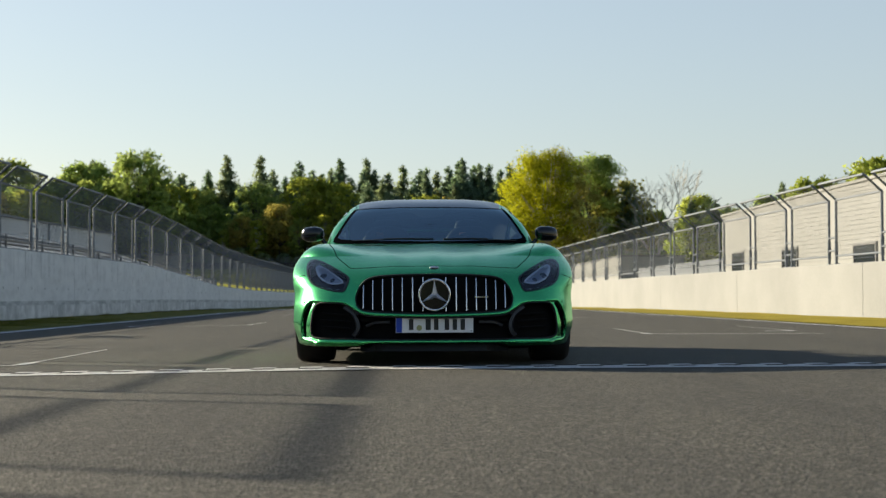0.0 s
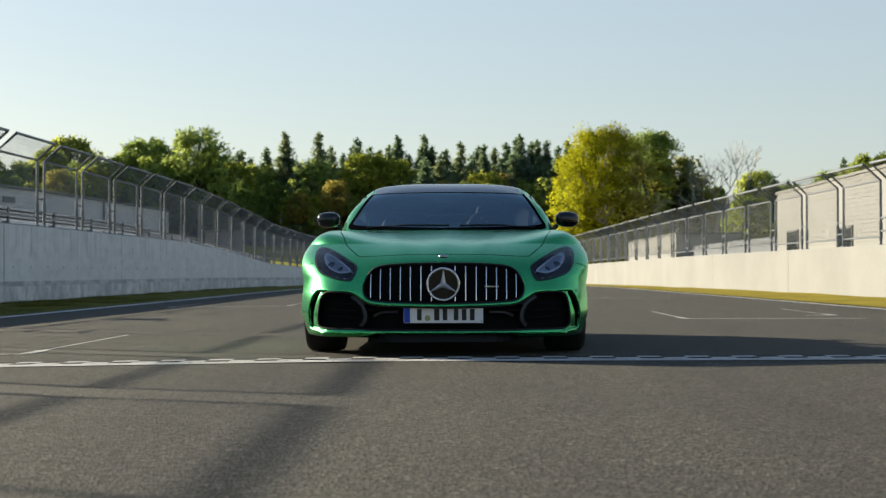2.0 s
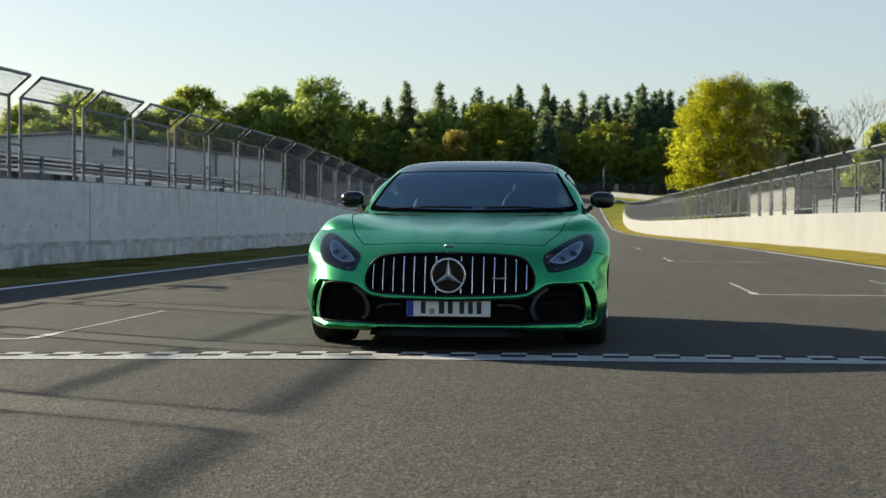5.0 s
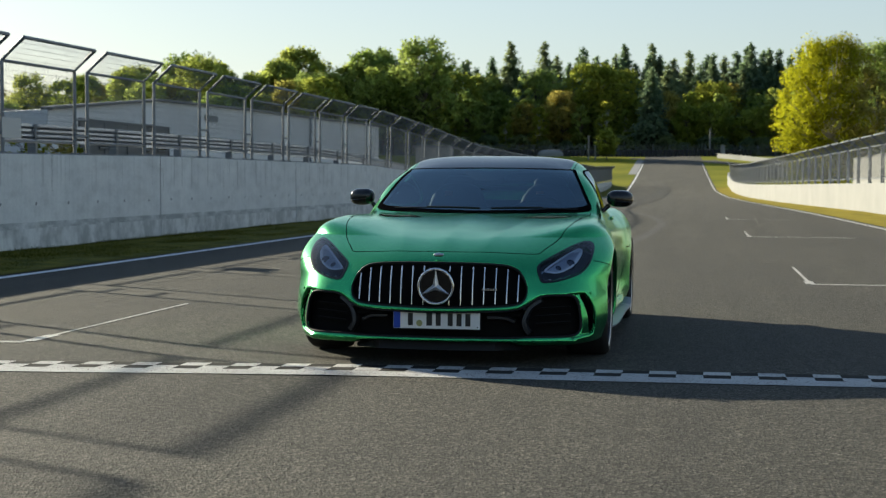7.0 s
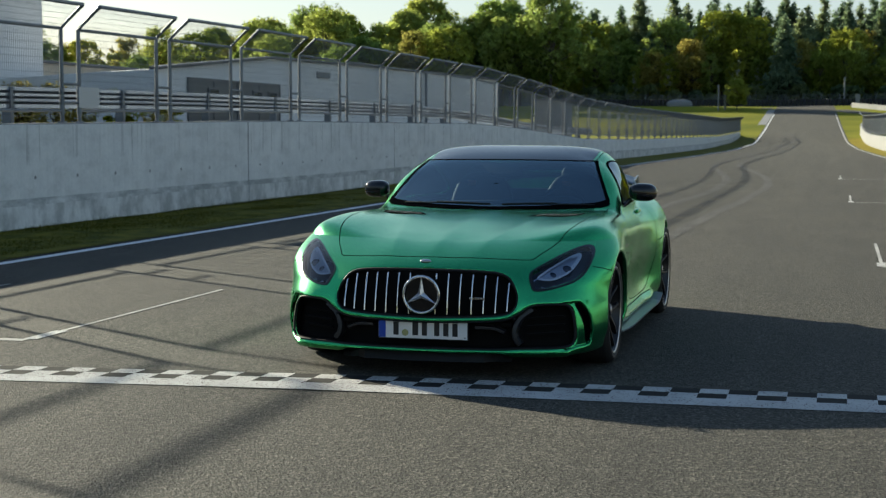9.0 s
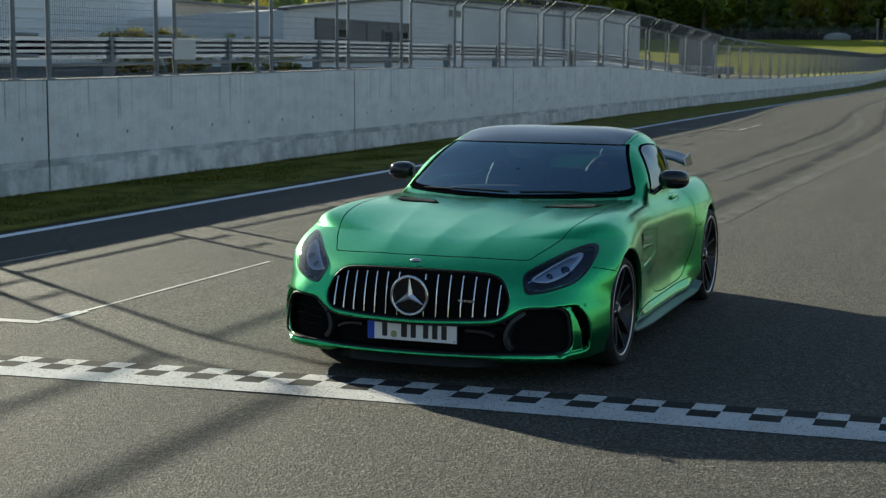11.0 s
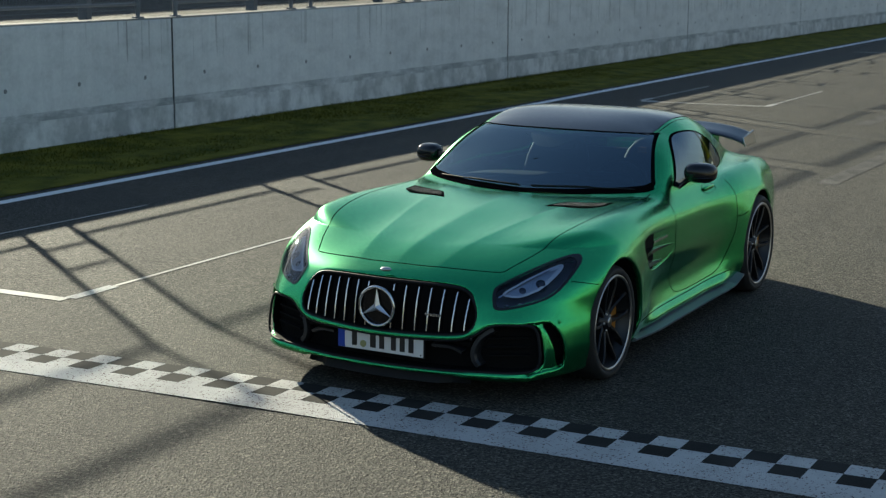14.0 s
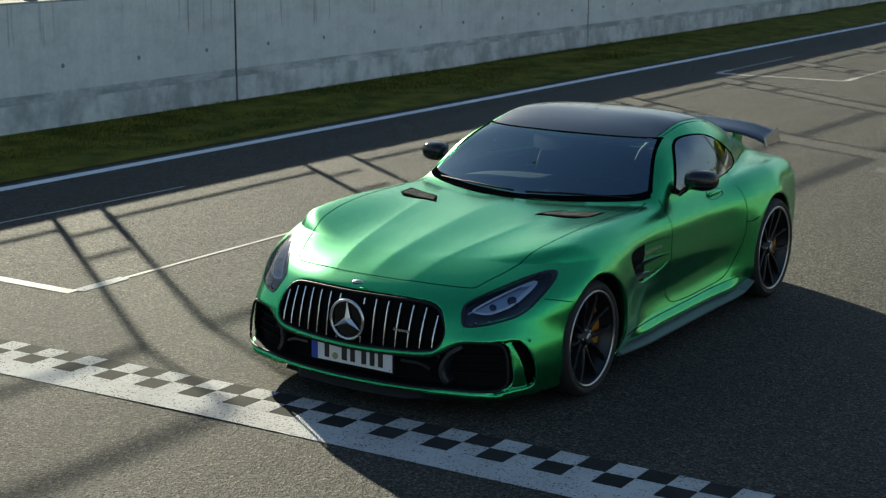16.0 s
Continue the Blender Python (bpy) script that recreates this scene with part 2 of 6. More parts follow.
def add_tube(bm, points, radius, sides=6, caps=True):
    """A tube along points; radius: one number or one per point."""
    pts = [Vector(p) for p in points]
    rings = []
    for i, p in enumerate(pts):
        d = (pts[min(i + 1, len(pts) - 1)] - pts[max(i - 1, 0)]).normalized()
        side = d.cross(Vector((0, 0, 1)) if abs(d.z) < 0.9 else Vector((0, 1, 0))).normalized()
        up = side.cross(d)
        r = radius if isinstance(radius, (int, float)) else radius[i]
        rings.append([bm.verts.new(p + r * (math.cos(a) * side + math.sin(a) * up)) for a in (math.tau * (k + 0.5) / sides for k in range(sides))])
    for a, b in zip(rings, rings[1:]):
        for k in range(sides):
            bm.faces.new((a[k], a[(k + 1) % sides], b[(k + 1) % sides], b[k]))
    if caps:
        bm.faces.new(rings[0])
        bm.faces.new(rings[-1][::-1])
    return bm


def tube(points, radius, sides=6):
    return add_tube(bmesh.new(), points, radius, sides)


def interp(points, at):
    """Straight-line interpolation in a short table of (at, value)."""
    return float(np.interp(at, [p[0] for p in points], [p[1] for p in points]))


def puffed(ob, centre, share):
    """Turns a crown's normals outwards from centre, as the leaf mass as a whole faces."""
    me = ob.data
    n = len(me.vertices)
    co, nr = np.empty(3 * n), np.empty(3 * n)
    me.vertices.foreach_get("co", co)
    me.vertices.foreach_get("normal", nr)
    out = co.reshape(-1, 3) - np.array(centre)
    out /= np.linalg.norm(out, axis=1, keepdims=True) + 1e-6
    nr = nr.reshape(-1, 3)
    nr = np.where((nr * out).sum(1, keepdims=True) < 0, -nr, nr)
    mix = share * out + (1 - share) * nr
    me.polygons.foreach_set("use_smooth", np.ones(len(me.polygons), bool))
    me.normals_split_custom_set_from_vertices((mix / np.linalg.norm(mix, axis=1, keepdims=True)).tolist())


def sheet(xs, ys, height):
    """A grid of quads over xs and ys at height(x, y)."""
    bm = bmesh.new()
    rows = [[bm.verts.new((x, y, height(x, y))) for x in xs] for y in ys]
    for a, b in zip(rows, rows[1:]):
        for i in range(len(xs) - 1):
            bm.faces.new((a[i], a[i + 1], b[i + 1], b[i]))
    return bm


# ---- the lie of the land ----
PROFILE = ((-300, 0), (45, 0), (90, -0.15), (125, -0.2), (160, 0.1), (189, 1.6), (221, 3.6), (248, 5.3), (264, 5.7), (300, 6.3), (2000, 7.5))
WALL_TOP_LEFT = ((-60, 1.45), (9, 1.45), (20, 1.56), (38, 1.58), (46, 1.42), (59, 1.0), (75, 0.86), (140, 0.78), (172, 1.15))
WALL_LINE_RIGHT = ((-60, 10.2), (10, 9.6), (22, 9.0), (41, 8.2), (71, 7.2), (110, 5.9), (140, 5.0), (175, 4.5))
LEFT_LINE, LEFT_FACE = -6.35, -8.85


def along(y):
    ys, zs = [p[0] for p in PROFILE], [p[1] for p in PROFILE]
    return float(np.mean(np.interp((y - 6, y - 3, y, y + 3, y + 6), ys, zs)))


def left_line(y):
    return interp(((0, -6.56), (12, -6.46), (60, -6.42), (150, -6.4), (250, -7.6)), y)


def right_line(y):
    return 6.5 - 0.022 * max(y, -20)


def road_z(x, y):
    return along(y) - 0.0118 * max(0.0, -x - 0.5)


def land_z(x, y):
    z = road_z(max(x, -9.0), y)
    if x < -9.0:
        top = interp(WALL_TOP_LEFT, y) - 0.12 if y < 172 else z
        z = max(z, top)
    return z - 0.012


xs = [-1500, -700, -300, -150, -80, -50, -35, -25, -18, -13, -10.5, -9.1, -8.98, -8.7, -7.5, -6.2, -4, -2, 0, 2, 4, 5.5, 7, 8, 9, 9.8, 10.6, 13, 18, 25, 40, 60, 100, 180, 300, 700, 1500]
ys = [-900, -400, -150, -60] + [-30 + 5 * i for i in range(76)] + [380, 450, 600, 900, 1500, 2600]
tagged(part("ground", sheet(xs, ys, land_z), MEADOW), "grassy ground around the race track", "ground", kind="structure")

road_ys = [-60 + 3 * i for i in range(120)]
bm = bmesh.new()
rows = []
for y in road_ys:
    a, b = left_line(y) - 0.25, right_line(y) + 0.25
    rows.append([bm.verts.new((a + (b - a) * k / 12, y, road_z(a + (b - a) * k / 12, y))) for k in range(13)])
for p, q in zip(rows, rows[1:]):
    for k in range(12):
        bm.faces.new((p[k], p[k + 1], q[k + 1], q[k]))
tagged(part("road", bm, ASPHALT), "coarse grey asphalt race track, straight and wide", "road", kind="structure")


def stripe(name, path, width, mat, label, lift=0.004):
    """A painted band along path, a list of (x, y)."""
    bm = bmesh.new()
    rows = []
    for i, p in enumerate(path):
        d = (Vector(path[min(i + 1, len(path) - 1)]) - Vector(path[max(i - 1, 0)])).normalized()
        n = Vector((d.y, -d.x)) * width / 2
        a, b = Vector(p) - n, Vector(p) + n
        rows.append([bm.verts.new((q.x, q.y, road_z(q.x, q.y) + lift)) for q in (a, b)])
    for p, q in zip(rows, rows[1:]):
        bm.faces.new((p[0], p[1], q[1], q[0]))
    return tagged(part(name, bm, mat), label, "road marking", kind="structure")


stripe("edge_line", [(left_line(y), y) for y in [-60, -30, -10, *range(0, 20, 2), *range(20, 230, 5)]], 0.16, EDGE_PAINT, "white painted line along the track's edge")
stripe("edge_line", [(right_line(y), y) for y in range(-60, 230, 5)], 0.13, LINE_PAINT, "white painted line along the track's edge")

# verges between the track and the walls
bm = bmesh.new()
rows = []
for y in [-60 + 2 * i for i in range(116)]:
    b = left_line(y) - 0.24
    rows.append([bm.verts.new((-8.9 + (b + 8.9) * k / 5, y, road_z(-8.9 + (b + 8.9) * k / 5, y) + 0.01 + 0.07 * (1 - k / 5) + (0.03 * noise.noise((k * 1.7, y * 1.3, 0)) if k < 5 else 0))) for k in range(6)])
for p, q in zip(rows, rows[1:]):
    for k in range(5):
        bm.faces.new((p[k], p[k + 1], q[k + 1], q[k]))
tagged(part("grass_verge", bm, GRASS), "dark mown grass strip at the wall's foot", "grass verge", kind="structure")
bm = bmesh.new()
rows = []
for y in [-60 + 4 * i for i in range(58)]:
    a, b = right_line(y) + 0.24, interp(WALL_LINE_RIGHT, y) + 0.1
    rows.append([bm.verts.new((a + (b - a) * k / 4, y, road_z(a, y) + 0.01 + (0.04 * noise.noise((k, y * 0.7, 3)) if k else 0))) for k in range(5)])
for p, q in zip(rows, rows[1:]):
    for k in range(4):
        bm.faces.new((p[k], p[k + 1], q[k + 1], q[k]))
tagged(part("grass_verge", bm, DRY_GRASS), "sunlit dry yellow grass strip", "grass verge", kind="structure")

# ---- walls ----
wall_left = thing("wall_left", "grey weathered concrete wall in long cast segments", "wall", kind="structure")
JOINTS = [8.64 + 10.11 * i for i in range(-7, 17)]
for a, b in zip(JOINTS, JOINTS[1:]):
    bm = bmesh.new()
    cuts = [a + 0.02 + (b - a - 0.04) * k / 6 for k in range(7)]
    rows = []
    for y in cuts:
        zt, zb = interp(WALL_TOP_LEFT, y), road_z(-8.9, y) - 0.3
        zs = road_z(-8.9, y) + 0.45
        prof = [(-9.13, zb), (LEFT_FACE + 0.012, zb), (LEFT_FACE + 0.012, zs - 0.05), (LEFT_FACE + 0.004, zs + 0.05), (LEFT_FACE, zt - 0.02), (LEFT_FACE - 0.02, zt), (-9.11, zt), (-9.13, zt - 0.02)]
        rows.append([bm.verts.new((x, y, z)) for x, z in prof])
    n = len(rows[0])
    for p, q in zip(rows, rows[1:]):
        for k in range(n):
            f = bm.faces.new((p[k], q[k], q[(k + 1) % n], p[(k + 1) % n]))
            f.material_index = {1: 2, 2: 1, 4: 3, 5: 3}.get(k, 0)
    bm.faces.new(rows[0])
    bm.faces.new(rows[-1][::-1])
    bmesh.ops.recalc_face_normals(bm, faces=bm.faces)
    seg = part("wall_segment", bm, CONCRETE, wall_left)
    seg.data.materials.append(DAMP)
    seg.data.materials.append(STAINED)
    seg.data.materials.append(WALL_TOP)

JOINT = grainy("dark_joint", (0.015, 0.015, 0.014), (0.05, 0.048, 0.045), 6.0, 0.95)
for y in JOINTS[1:-1]:
    part("joint_filler", box(-9.1, LEFT_FACE - 0.004, y - 0.03, y + 0.03, road_z(-8.9, y) - 0.2, interp(WALL_TOP_LEFT, y) - 0.01), JOINT, wall_left)
wall_right = thing("wall_right", "pale sunlit concrete track wall with a rounded end", "wall", kind="structure")
cuts = [-60 + 10 * i for i in range(24)]
for a, b in zip(cuts, cuts[1:]):
    bm = bmesh.new()
    for v in add_box(bm, 0, 0.25, a + 0.005, b - 0.005, 0, 1, 0.015):
        t = v.co.z
        x = interp(WALL_LINE_RIGHT, v.co.y)
        v.co = Vector((x + v.co.x, v.co.y, road_z(8, v.co.y) - 0.3 + t * 1.43))
    part("wall_segment", bm, PALE_CONCRETE, wall_right)


# tie holes, faint casting joints and loose tufts at the left wall
HOLE = material("tie_hole", (0.24, 0.24, 0.235), 0.95)
bm = bmesh.new()
bmesh.ops.create_cone(bm, cap_ends=True, segments=12, radius1=0.034, radius2=0.024, depth=0.01, matrix=Matrix.Rotation(math.pi / 2, 4, "Y"))
hole = part("tie_hole", bm, HOLE, wall_left)
hole.location = (LEFT_FACE + 0.002, 0.535, 0.67)
for i in range(1, 48):
    y = 0.535 + 1.255 * i
    o = new("tie_hole", hole.data)
    o.parent = wall_left
    o.location = (LEFT_FACE + 0.002, y, 0.68 + road_z(-8.9, y) + 0.11)
for i in range(-2, 7):
    y = 8.64 + 10.11 * i + 5.05
    part("casting_joint", box(LEFT_FACE - 0.01, LEFT_FACE + 0.0022, y - 0.006, y + 0.006, 0.32, interp(WALL_TOP_LEFT, y) - 0.03), HOLE, wall_left)


def tufts(x0, x1, y0, y1, n, height, mat, label, lean=0.5):
    """Loose grass blades over a strip."""
    r = random.Random(int(100 * x0) + n)
    bm = bmesh.new()
    for _ in range(n):
        u = r.random()
        x, y = x0 + (x1 - x0) * u, r.uniform(y0, y1)
        z = road_z(x, y) + 0.07 * (1 - u) * (x1 - x0 > 1) + 0.06 * (x1 - x0 < 1)
        h = height * r.uniform(0.4, 1.2) * (0.7 + 0.6 * noise.noise((x * 1.5, y * 0.6, 2)))
        a = r.uniform(0, math.tau)
        w = Vector((math.cos(a), math.sin(a), 0)) * 0.008
        tip = Vector((x + r.gauss(0, lean) * h, y + r.gauss(0, lean) * h, z + h))
        foot = Vector((x, y, z - 0.01))
        bm.faces.new([bm.verts.new(p) for p in (foot - w, foot + w, tip)])
    ob = part("grass_tufts", bm, mat)
    return tagged(ob, label, "grass", kind="stuff")


BLADES = make_foliage("grass_blades", (0.035, 0.055, 0.008), (0.18, 0.16, 0.035))
tufts(-8.84, -6.98, 1.0, 26.0, 42000, 0.045, BLADES, "short dark green grass at the wall's foot")
tufts(-8.84, -8.6, 1.0, 60.0, 9000, 0.075, BLADES, "longer grass tufts along the wall")

# paved apron behind the left wall
tagged(part("apron", sheet([-24.5, -20, -16, -12, -9.2], [-30 + 4 * i for i in range(36)], lambda x, y: land_z(x, y) + 0.014), ASPHALT), "grey asphalt paddock apron behind the wall", "pavement", kind="structure")


# ---- catch fences ----
PANEL, PITCH = 2.80, 3.285


def fence_panel(mirror, label, group, bars):
    """One panel, its near end at the origin and its length along y; the head leans over the track (+x, or -x if mirrored)."""
    s = -1 if mirror else 1
    root = thing("mesh_fence", label, "fence", group=group)
    low, bend, top, lean = 0.18, 1.4, 1.74, 0.37 * s

    def at(u):
        """The panel's section, from foot to head."""
        return (0, u) if u <= bend else (lean * (u - bend) / (top - bend), u)

    for y in (0.0, PANEL):
        bm = tube([(0, y, -0.05), (0, y, bend), (lean, y, top)], 0.031, 8)
        part("post", bm, GALVANISED, root)
        bm = box(-0.05, 0.05, y - 0.06, y + 0.06, -0.04, 0.02, 0.004)
        part("foot_plate", bm, GALVANISED, root)
        part("sleeve", tube([(0, y, 0.12), (0, y, 0.5)], 0.04, 8), GALVANISED, root)
    for u, r in ((low, 0.022), (bend, 0.024), (top, 0.03)):
        x, z = at(u)
        part("rail", tube([(x, 0, z), (x, PANEL, z)], r, 6), GALVANISED, root)
    for z in (0.30, 0.58):
        part("link_bar", tube([(0, PANEL, z), (0, PANEL + 0.52, z)], 0.022, 6), GALVANISED, root)
    bm = bmesh.new()
    for k in range(1, bars[0]):
        y = PANEL * k / bars[0]
        add_tube(bm, [(0.012 * s, y, low), (0.012 * s, y, bend), (lean, y, top)], 0.0028, 3, False)
    length = bend + math.hypot(lean, top - bend)
    for k in range(1, bars[1]):
        u = k / bars[1] * length
        x, z = (0, u) if u < bend else (lean * (u - bend) / (length - bend), bend + (top - bend) * (u - bend) / (length - bend))
        add_tube(bm, [(x, 0, z), (x, PANEL, z)], bars[2], 3, False)
    tagged(part("wire_mesh", bm, WIRE, root), "fine welded steel wire mesh", kind="stuff")
    return root


def pitch_of(y0, y1, table):
    return math.degrees(math.atan2(interp(table, y1) - interp(table, y0), y1 - y0))


first = None
for i in range(-6, 50):
    y, length = (8.87 + PITCH * i, PANEL) if i >= 0 else (5.22 + 3.27 * (i + 1), 2.93 if i == -1 else 2.75)
    z = interp(WALL_TOP_LEFT, y)
    m = pose(-8.97, y, z, pitch_of(y, y + length, WALL_TOP_LEFT), 0, 0) @ Matrix.Diagonal((1, length / PANEL, 1, 1))
    if first is None:
        first = fence_panel(False, "galvanised steel fence panel with wire mesh and cranked head", "catch fence by the concrete wall", (54, 18, 0.0028))
        first.matrix_basis = m
    else:
        copy_thing(first, m)

first = None
for i in range(-8, 48):
    y = 12.6 + PITCH * i
    x0, x1 = interp(WALL_LINE_RIGHT, y), interp(WALL_LINE_RIGHT, y + PANEL)
    z = road_z(8, y) + 1.13
    m = pose(x0 + 0.12, y, z, math.degrees(math.atan2(road_z(8, y + PANEL) - road_z(8, y), PANEL)), 0, -math.degrees(math.atan2(x1 - x0, PANEL)))
    if first is None:
        first = fence_panel(True, "tall steel fence panel with horizontal wires and cranked head", "catch fence by the pale wall", (40, 19, 0.0042))
        first.matrix_basis = m
    else:
        copy_thing(first, m)


# ---- guard rail behind the left fence ----
def guard_rail(x, y0, y1, table, label):
    root = thing("guard_rail", label, "guard rail")
    prof = ((0.0, -0.155), (0.03, -0.15), (0.07, -0.1), (0.07, -0.06), (0.01, -0.02), (0.01, 0.02), (0.07, 0.06), (0.07, 0.1), (0.03, 0.15), (0.0, 0.155))
    n = max(1, round((y1 - y0) / 4.0))
    for i in range(n):
        a, b = y0 + (y1 - y0) * i / n, y0 + (y1 - y0) * (i + 1) / n + 0.15
        bm = bmesh.new()
        out = 0.004 * (i % 2)
        for ya in (a, b):
            for px, pz in prof:
                bm.verts.new((x + 0.22 * px + out, ya, interp(table, ya) + 0.40 + 1.12 * pz))
        bm.verts.ensure_lookup_table()
        for k in range(len(prof) - 1):
            bm.faces.new((bm.verts[k], bm.verts[k + 1], bm.verts[len(prof) + k + 1], bm.verts[len(prof) + k]))
        bmesh.ops.solidify(bm, geom=bm.faces[:], thickness=0.005)
        part("rail_beam", bm, RAIL_STEEL, root)
        for ya in (a,):
            z = interp(table, ya)
            part("rail_post", box(x - 0.12, x + 0.045, ya - 0.05, ya + 0.05, z - 0.4, z + 0.57, 0.008), GALVANISED, root)
    return root


guard_rail(-10.7, -18.9, 73.1, WALL_TOP_LEFT, "galvanised corrugated steel guard rail on short posts")

sign = thing("fence_sign", "small white perforated sign on the fence", "sign")
part("sign_board", box(-8.935, -8.925, 12.07, 12.72, 1.71, 2.02, 0.003), material("sign_white", (0.5, 0.5, 0.49), 0.5), sign)
for z in (1.78, 1.95):
    part("sign_clip", box(-8.97, -8.93, 12.1, 12.14, z - 0.02, z + 0.02, 0.003), GALVANISED, sign)


# ---- trees ----
def limb(bm, a, b, r0, r1, rng, sides=5):
    a, b = Vector(a), Vector(b)
    mid = (a + b) / 2 + Vector((rng.uniform(-1, 1), rng.uniform(-1, 1), 0)) * (b - a).length * 0.06
    add_tube(bm, [a, mid, b], [r0, (r0 + r1) / 2, r1], sides, False)


def leaf_card(bm, at, size, rng, flat=0.0):
    n = Vector((rng.gauss(0, 1), rng.gauss(0, 1), rng.gauss(0, 1) + flat))
    n = n.normalized() if n.length > 1e-3 else Vector((0, 0, 1))
    s = n.cross(Vector((rng.gauss(0, 1), rng.gauss(0, 1), rng.gauss(0, 1)))).normalized()
    t = n.cross(s)
    w, h = size * rng.uniform(0.6, 1.15), size * rng.uniform(0.6, 1.15)
    bm.faces.new([bm.verts.new(at + s * w * p + t * h * q) for p, q in ((-1, -0.6), (1, -0.3), (-0.1, 1))])


def broadleaf(seed, height, spread, clumps, leaves, size, mats, label="", bark=None, low=0.2, split=0.0):
    """A broad-leaved tree: trunk, limbs and clumps of leaves; mats: for the crown's sides, parted at split."""
    rng = random.Random(seed)
    root = thing("broadleaf_tree", label, "tree")
    bm = bmesh.new()
    fork = height * 0.25
    add_tube(bm, [(0, 0, -0.6), (0.05, 0, fork * 0.5), (0.1, 0.1, fork), (-0.1, 0.2, height * 0.5), (0, 0.2, height * 0.78)], [height * 0.02, height * 0.016, height * 0.013, height * 0.008, 0.03], 7, False)
    lobes = [(rng.uniform(0, math.tau), rng.uniform(0.35, 0.95), rng.uniform(0.75, 1.15)) for _ in range(9)]
    centres = []
    for k in range(clumps):
        a = math.tau * rng.random()
        z = height * (low + (0.97 - low) * rng.random())
        bulge = 1.0
        for la, lz, lr in lobes:
            near = math.cos(a - la) - 6 * abs(z / height - lz)
            if near > 0.3:
                bulge = lr
        rmax = bulge * spread * math.sqrt(max(0.05, 1 - ((z / height - 0.52) / 0.5) ** 2))
        r = rmax * math.sqrt(rng.uniform(0.12, 1.0))
        c = Vector((r * math.cos(a), r * math.sin(a), z))
        centres.append((c, spread * rng.uniform(0.13, 0.27)))
        if k % 4 == 0:
            limb(bm, (0, 0.1, fork + (z - fork) * 0.4 if z > fork else fork * 0.8), c, height * 0.006, 0.025, rng, 4)
    part("trunk", bm, bark or BARK, root)
    crowns = [bmesh.new() for _ in mats]
    for c, rad in centres:
        k = 0 if len(mats) == 1 else int(rng.random() < 0.5 + 1.8 * (c.x / spread - split))
        for _ in range(leaves):
            d = Vector((rng.gauss(0, 1), rng.gauss(0, 1), rng.gauss(0, 0.7)))
            d = d.normalized() * rad * rng.random() ** 0.45
            leaf_card(crowns[k], c + d, size, rng, 0.5)
    for b, mt in zip(crowns, mats):
        puffed(part("crown", b, mt, root), (0, 0, height * 0.42), 0.82)
    return root


def conifer(seed, height, spread, tiers, size, label):
    rng = random.Random(seed)
    root = thing("conifer", label, "tree")
    part("trunk", tube([(0, 0, -0.6), (0, 0, height * 0.5), (0, 0, height * 0.99)], [height * 0.016, height * 0.009, 0.02], 6), BARK, root)
    bm = bmesh.new()
    for t in range(tiers):
        u = t / tiers
        z = height * (0.06 + 0.94 * u)
        reach = spread * (1 - u) ** 0.72 * rng.uniform(0.8, 1.12) + 0.08
        for k in range(int(19 * (1 - u)) + 6):
            a = math.tau * rng.random()
            drop = height * rng.uniform(-1.0, 0.9) / tiers
            r1 = reach * rng.uniform(0.6, 1.1)
            steps = max(2, int(r1 / (size * 0.5)))
            for s in range(steps):
                f = (s + 0.7) / steps
                for _ in range(2):
                    p = Vector((r1 * f * math.cos(a), r1 * f * math.sin(a), z + drop - r1 * 0.3 * f + rng.uniform(-0.25, 0.2))) + 0.2 * Vector((rng.gauss(0, 1), rng.gauss(0, 1), 0))
                    leaf_card(bm, p, size * (1.0 - 0.4 * f), rng, 0.8)
    puffed(part("crown", bm, NEEDLES, root), (0, 0, height * 0.2), 0.75)
    return root


def bare_tree(seed, height, spread, label):
    rng = random.Random(seed)
    root = thing("bare_tree", label, "tree")
    bm = bmesh.new()

    def grow(a, d, length, r, depth):
        b = a + d * length
        limb(bm, a, b, max(r, 0.014), max(r * 0.6, 0.011), rng, 3)
        if depth:
            for _ in range(4 if depth > 1 else 5):
                e = (d + Vector((rng.gauss(0, 0.42), rng.gauss(0, 0.42), rng.gauss(0.1, 0.25)))).normalized()
                grow(a + d * length * rng.uniform(0.45, 1), e, length * rng.uniform(0.5, 0.75), r * 0.5, depth - 1)

    grow(Vector((0, 0, -0.5)), Vector((0, 0, 1)), height * 0.40, height * 0.011, 4)
    part("branchwork", bm, PALE_BARK, root)
    return root


rng = random.Random(7)
green = [broadleaf(s, h, w, 190, 46, 0.27, [LEAF_GREEN], "leafy green broadleaf tree at the wood's edge") for s, h, w in ((1, 16, 5.0), (2, 13, 4.6), (3, 18, 5.2))]
spring = [broadleaf(s, h, w, 170, 44, 0.26, [LEAF_LIME], "broadleaf tree in fresh yellow-green spring leaf") for s, h, w in ((4, 14, 4.4), (5, 11, 4.0))]
bronze = [broadleaf(6, 14, 4.6, 170, 44, 0.26, [LEAF_BROWN], "broadleaf tree with olive-brown young leaves")]
slim = [broadleaf(9, 13, 2.5, 110, 44, 0.24, [LEAF_LIME], "slender tree in pale green leaf at the wood's edge", PALE_BARK), broadleaf(10, 14, 2.8, 120, 44, 0.25, [LEAF_GREEN], "slender green tree at the wood's edge")]
shrubs = [broadleaf(8, 6.0, 3.6, 70, 60, 0.28, [LEAF_DARK], "dense shrub at the wood's edge", low=0.02)]
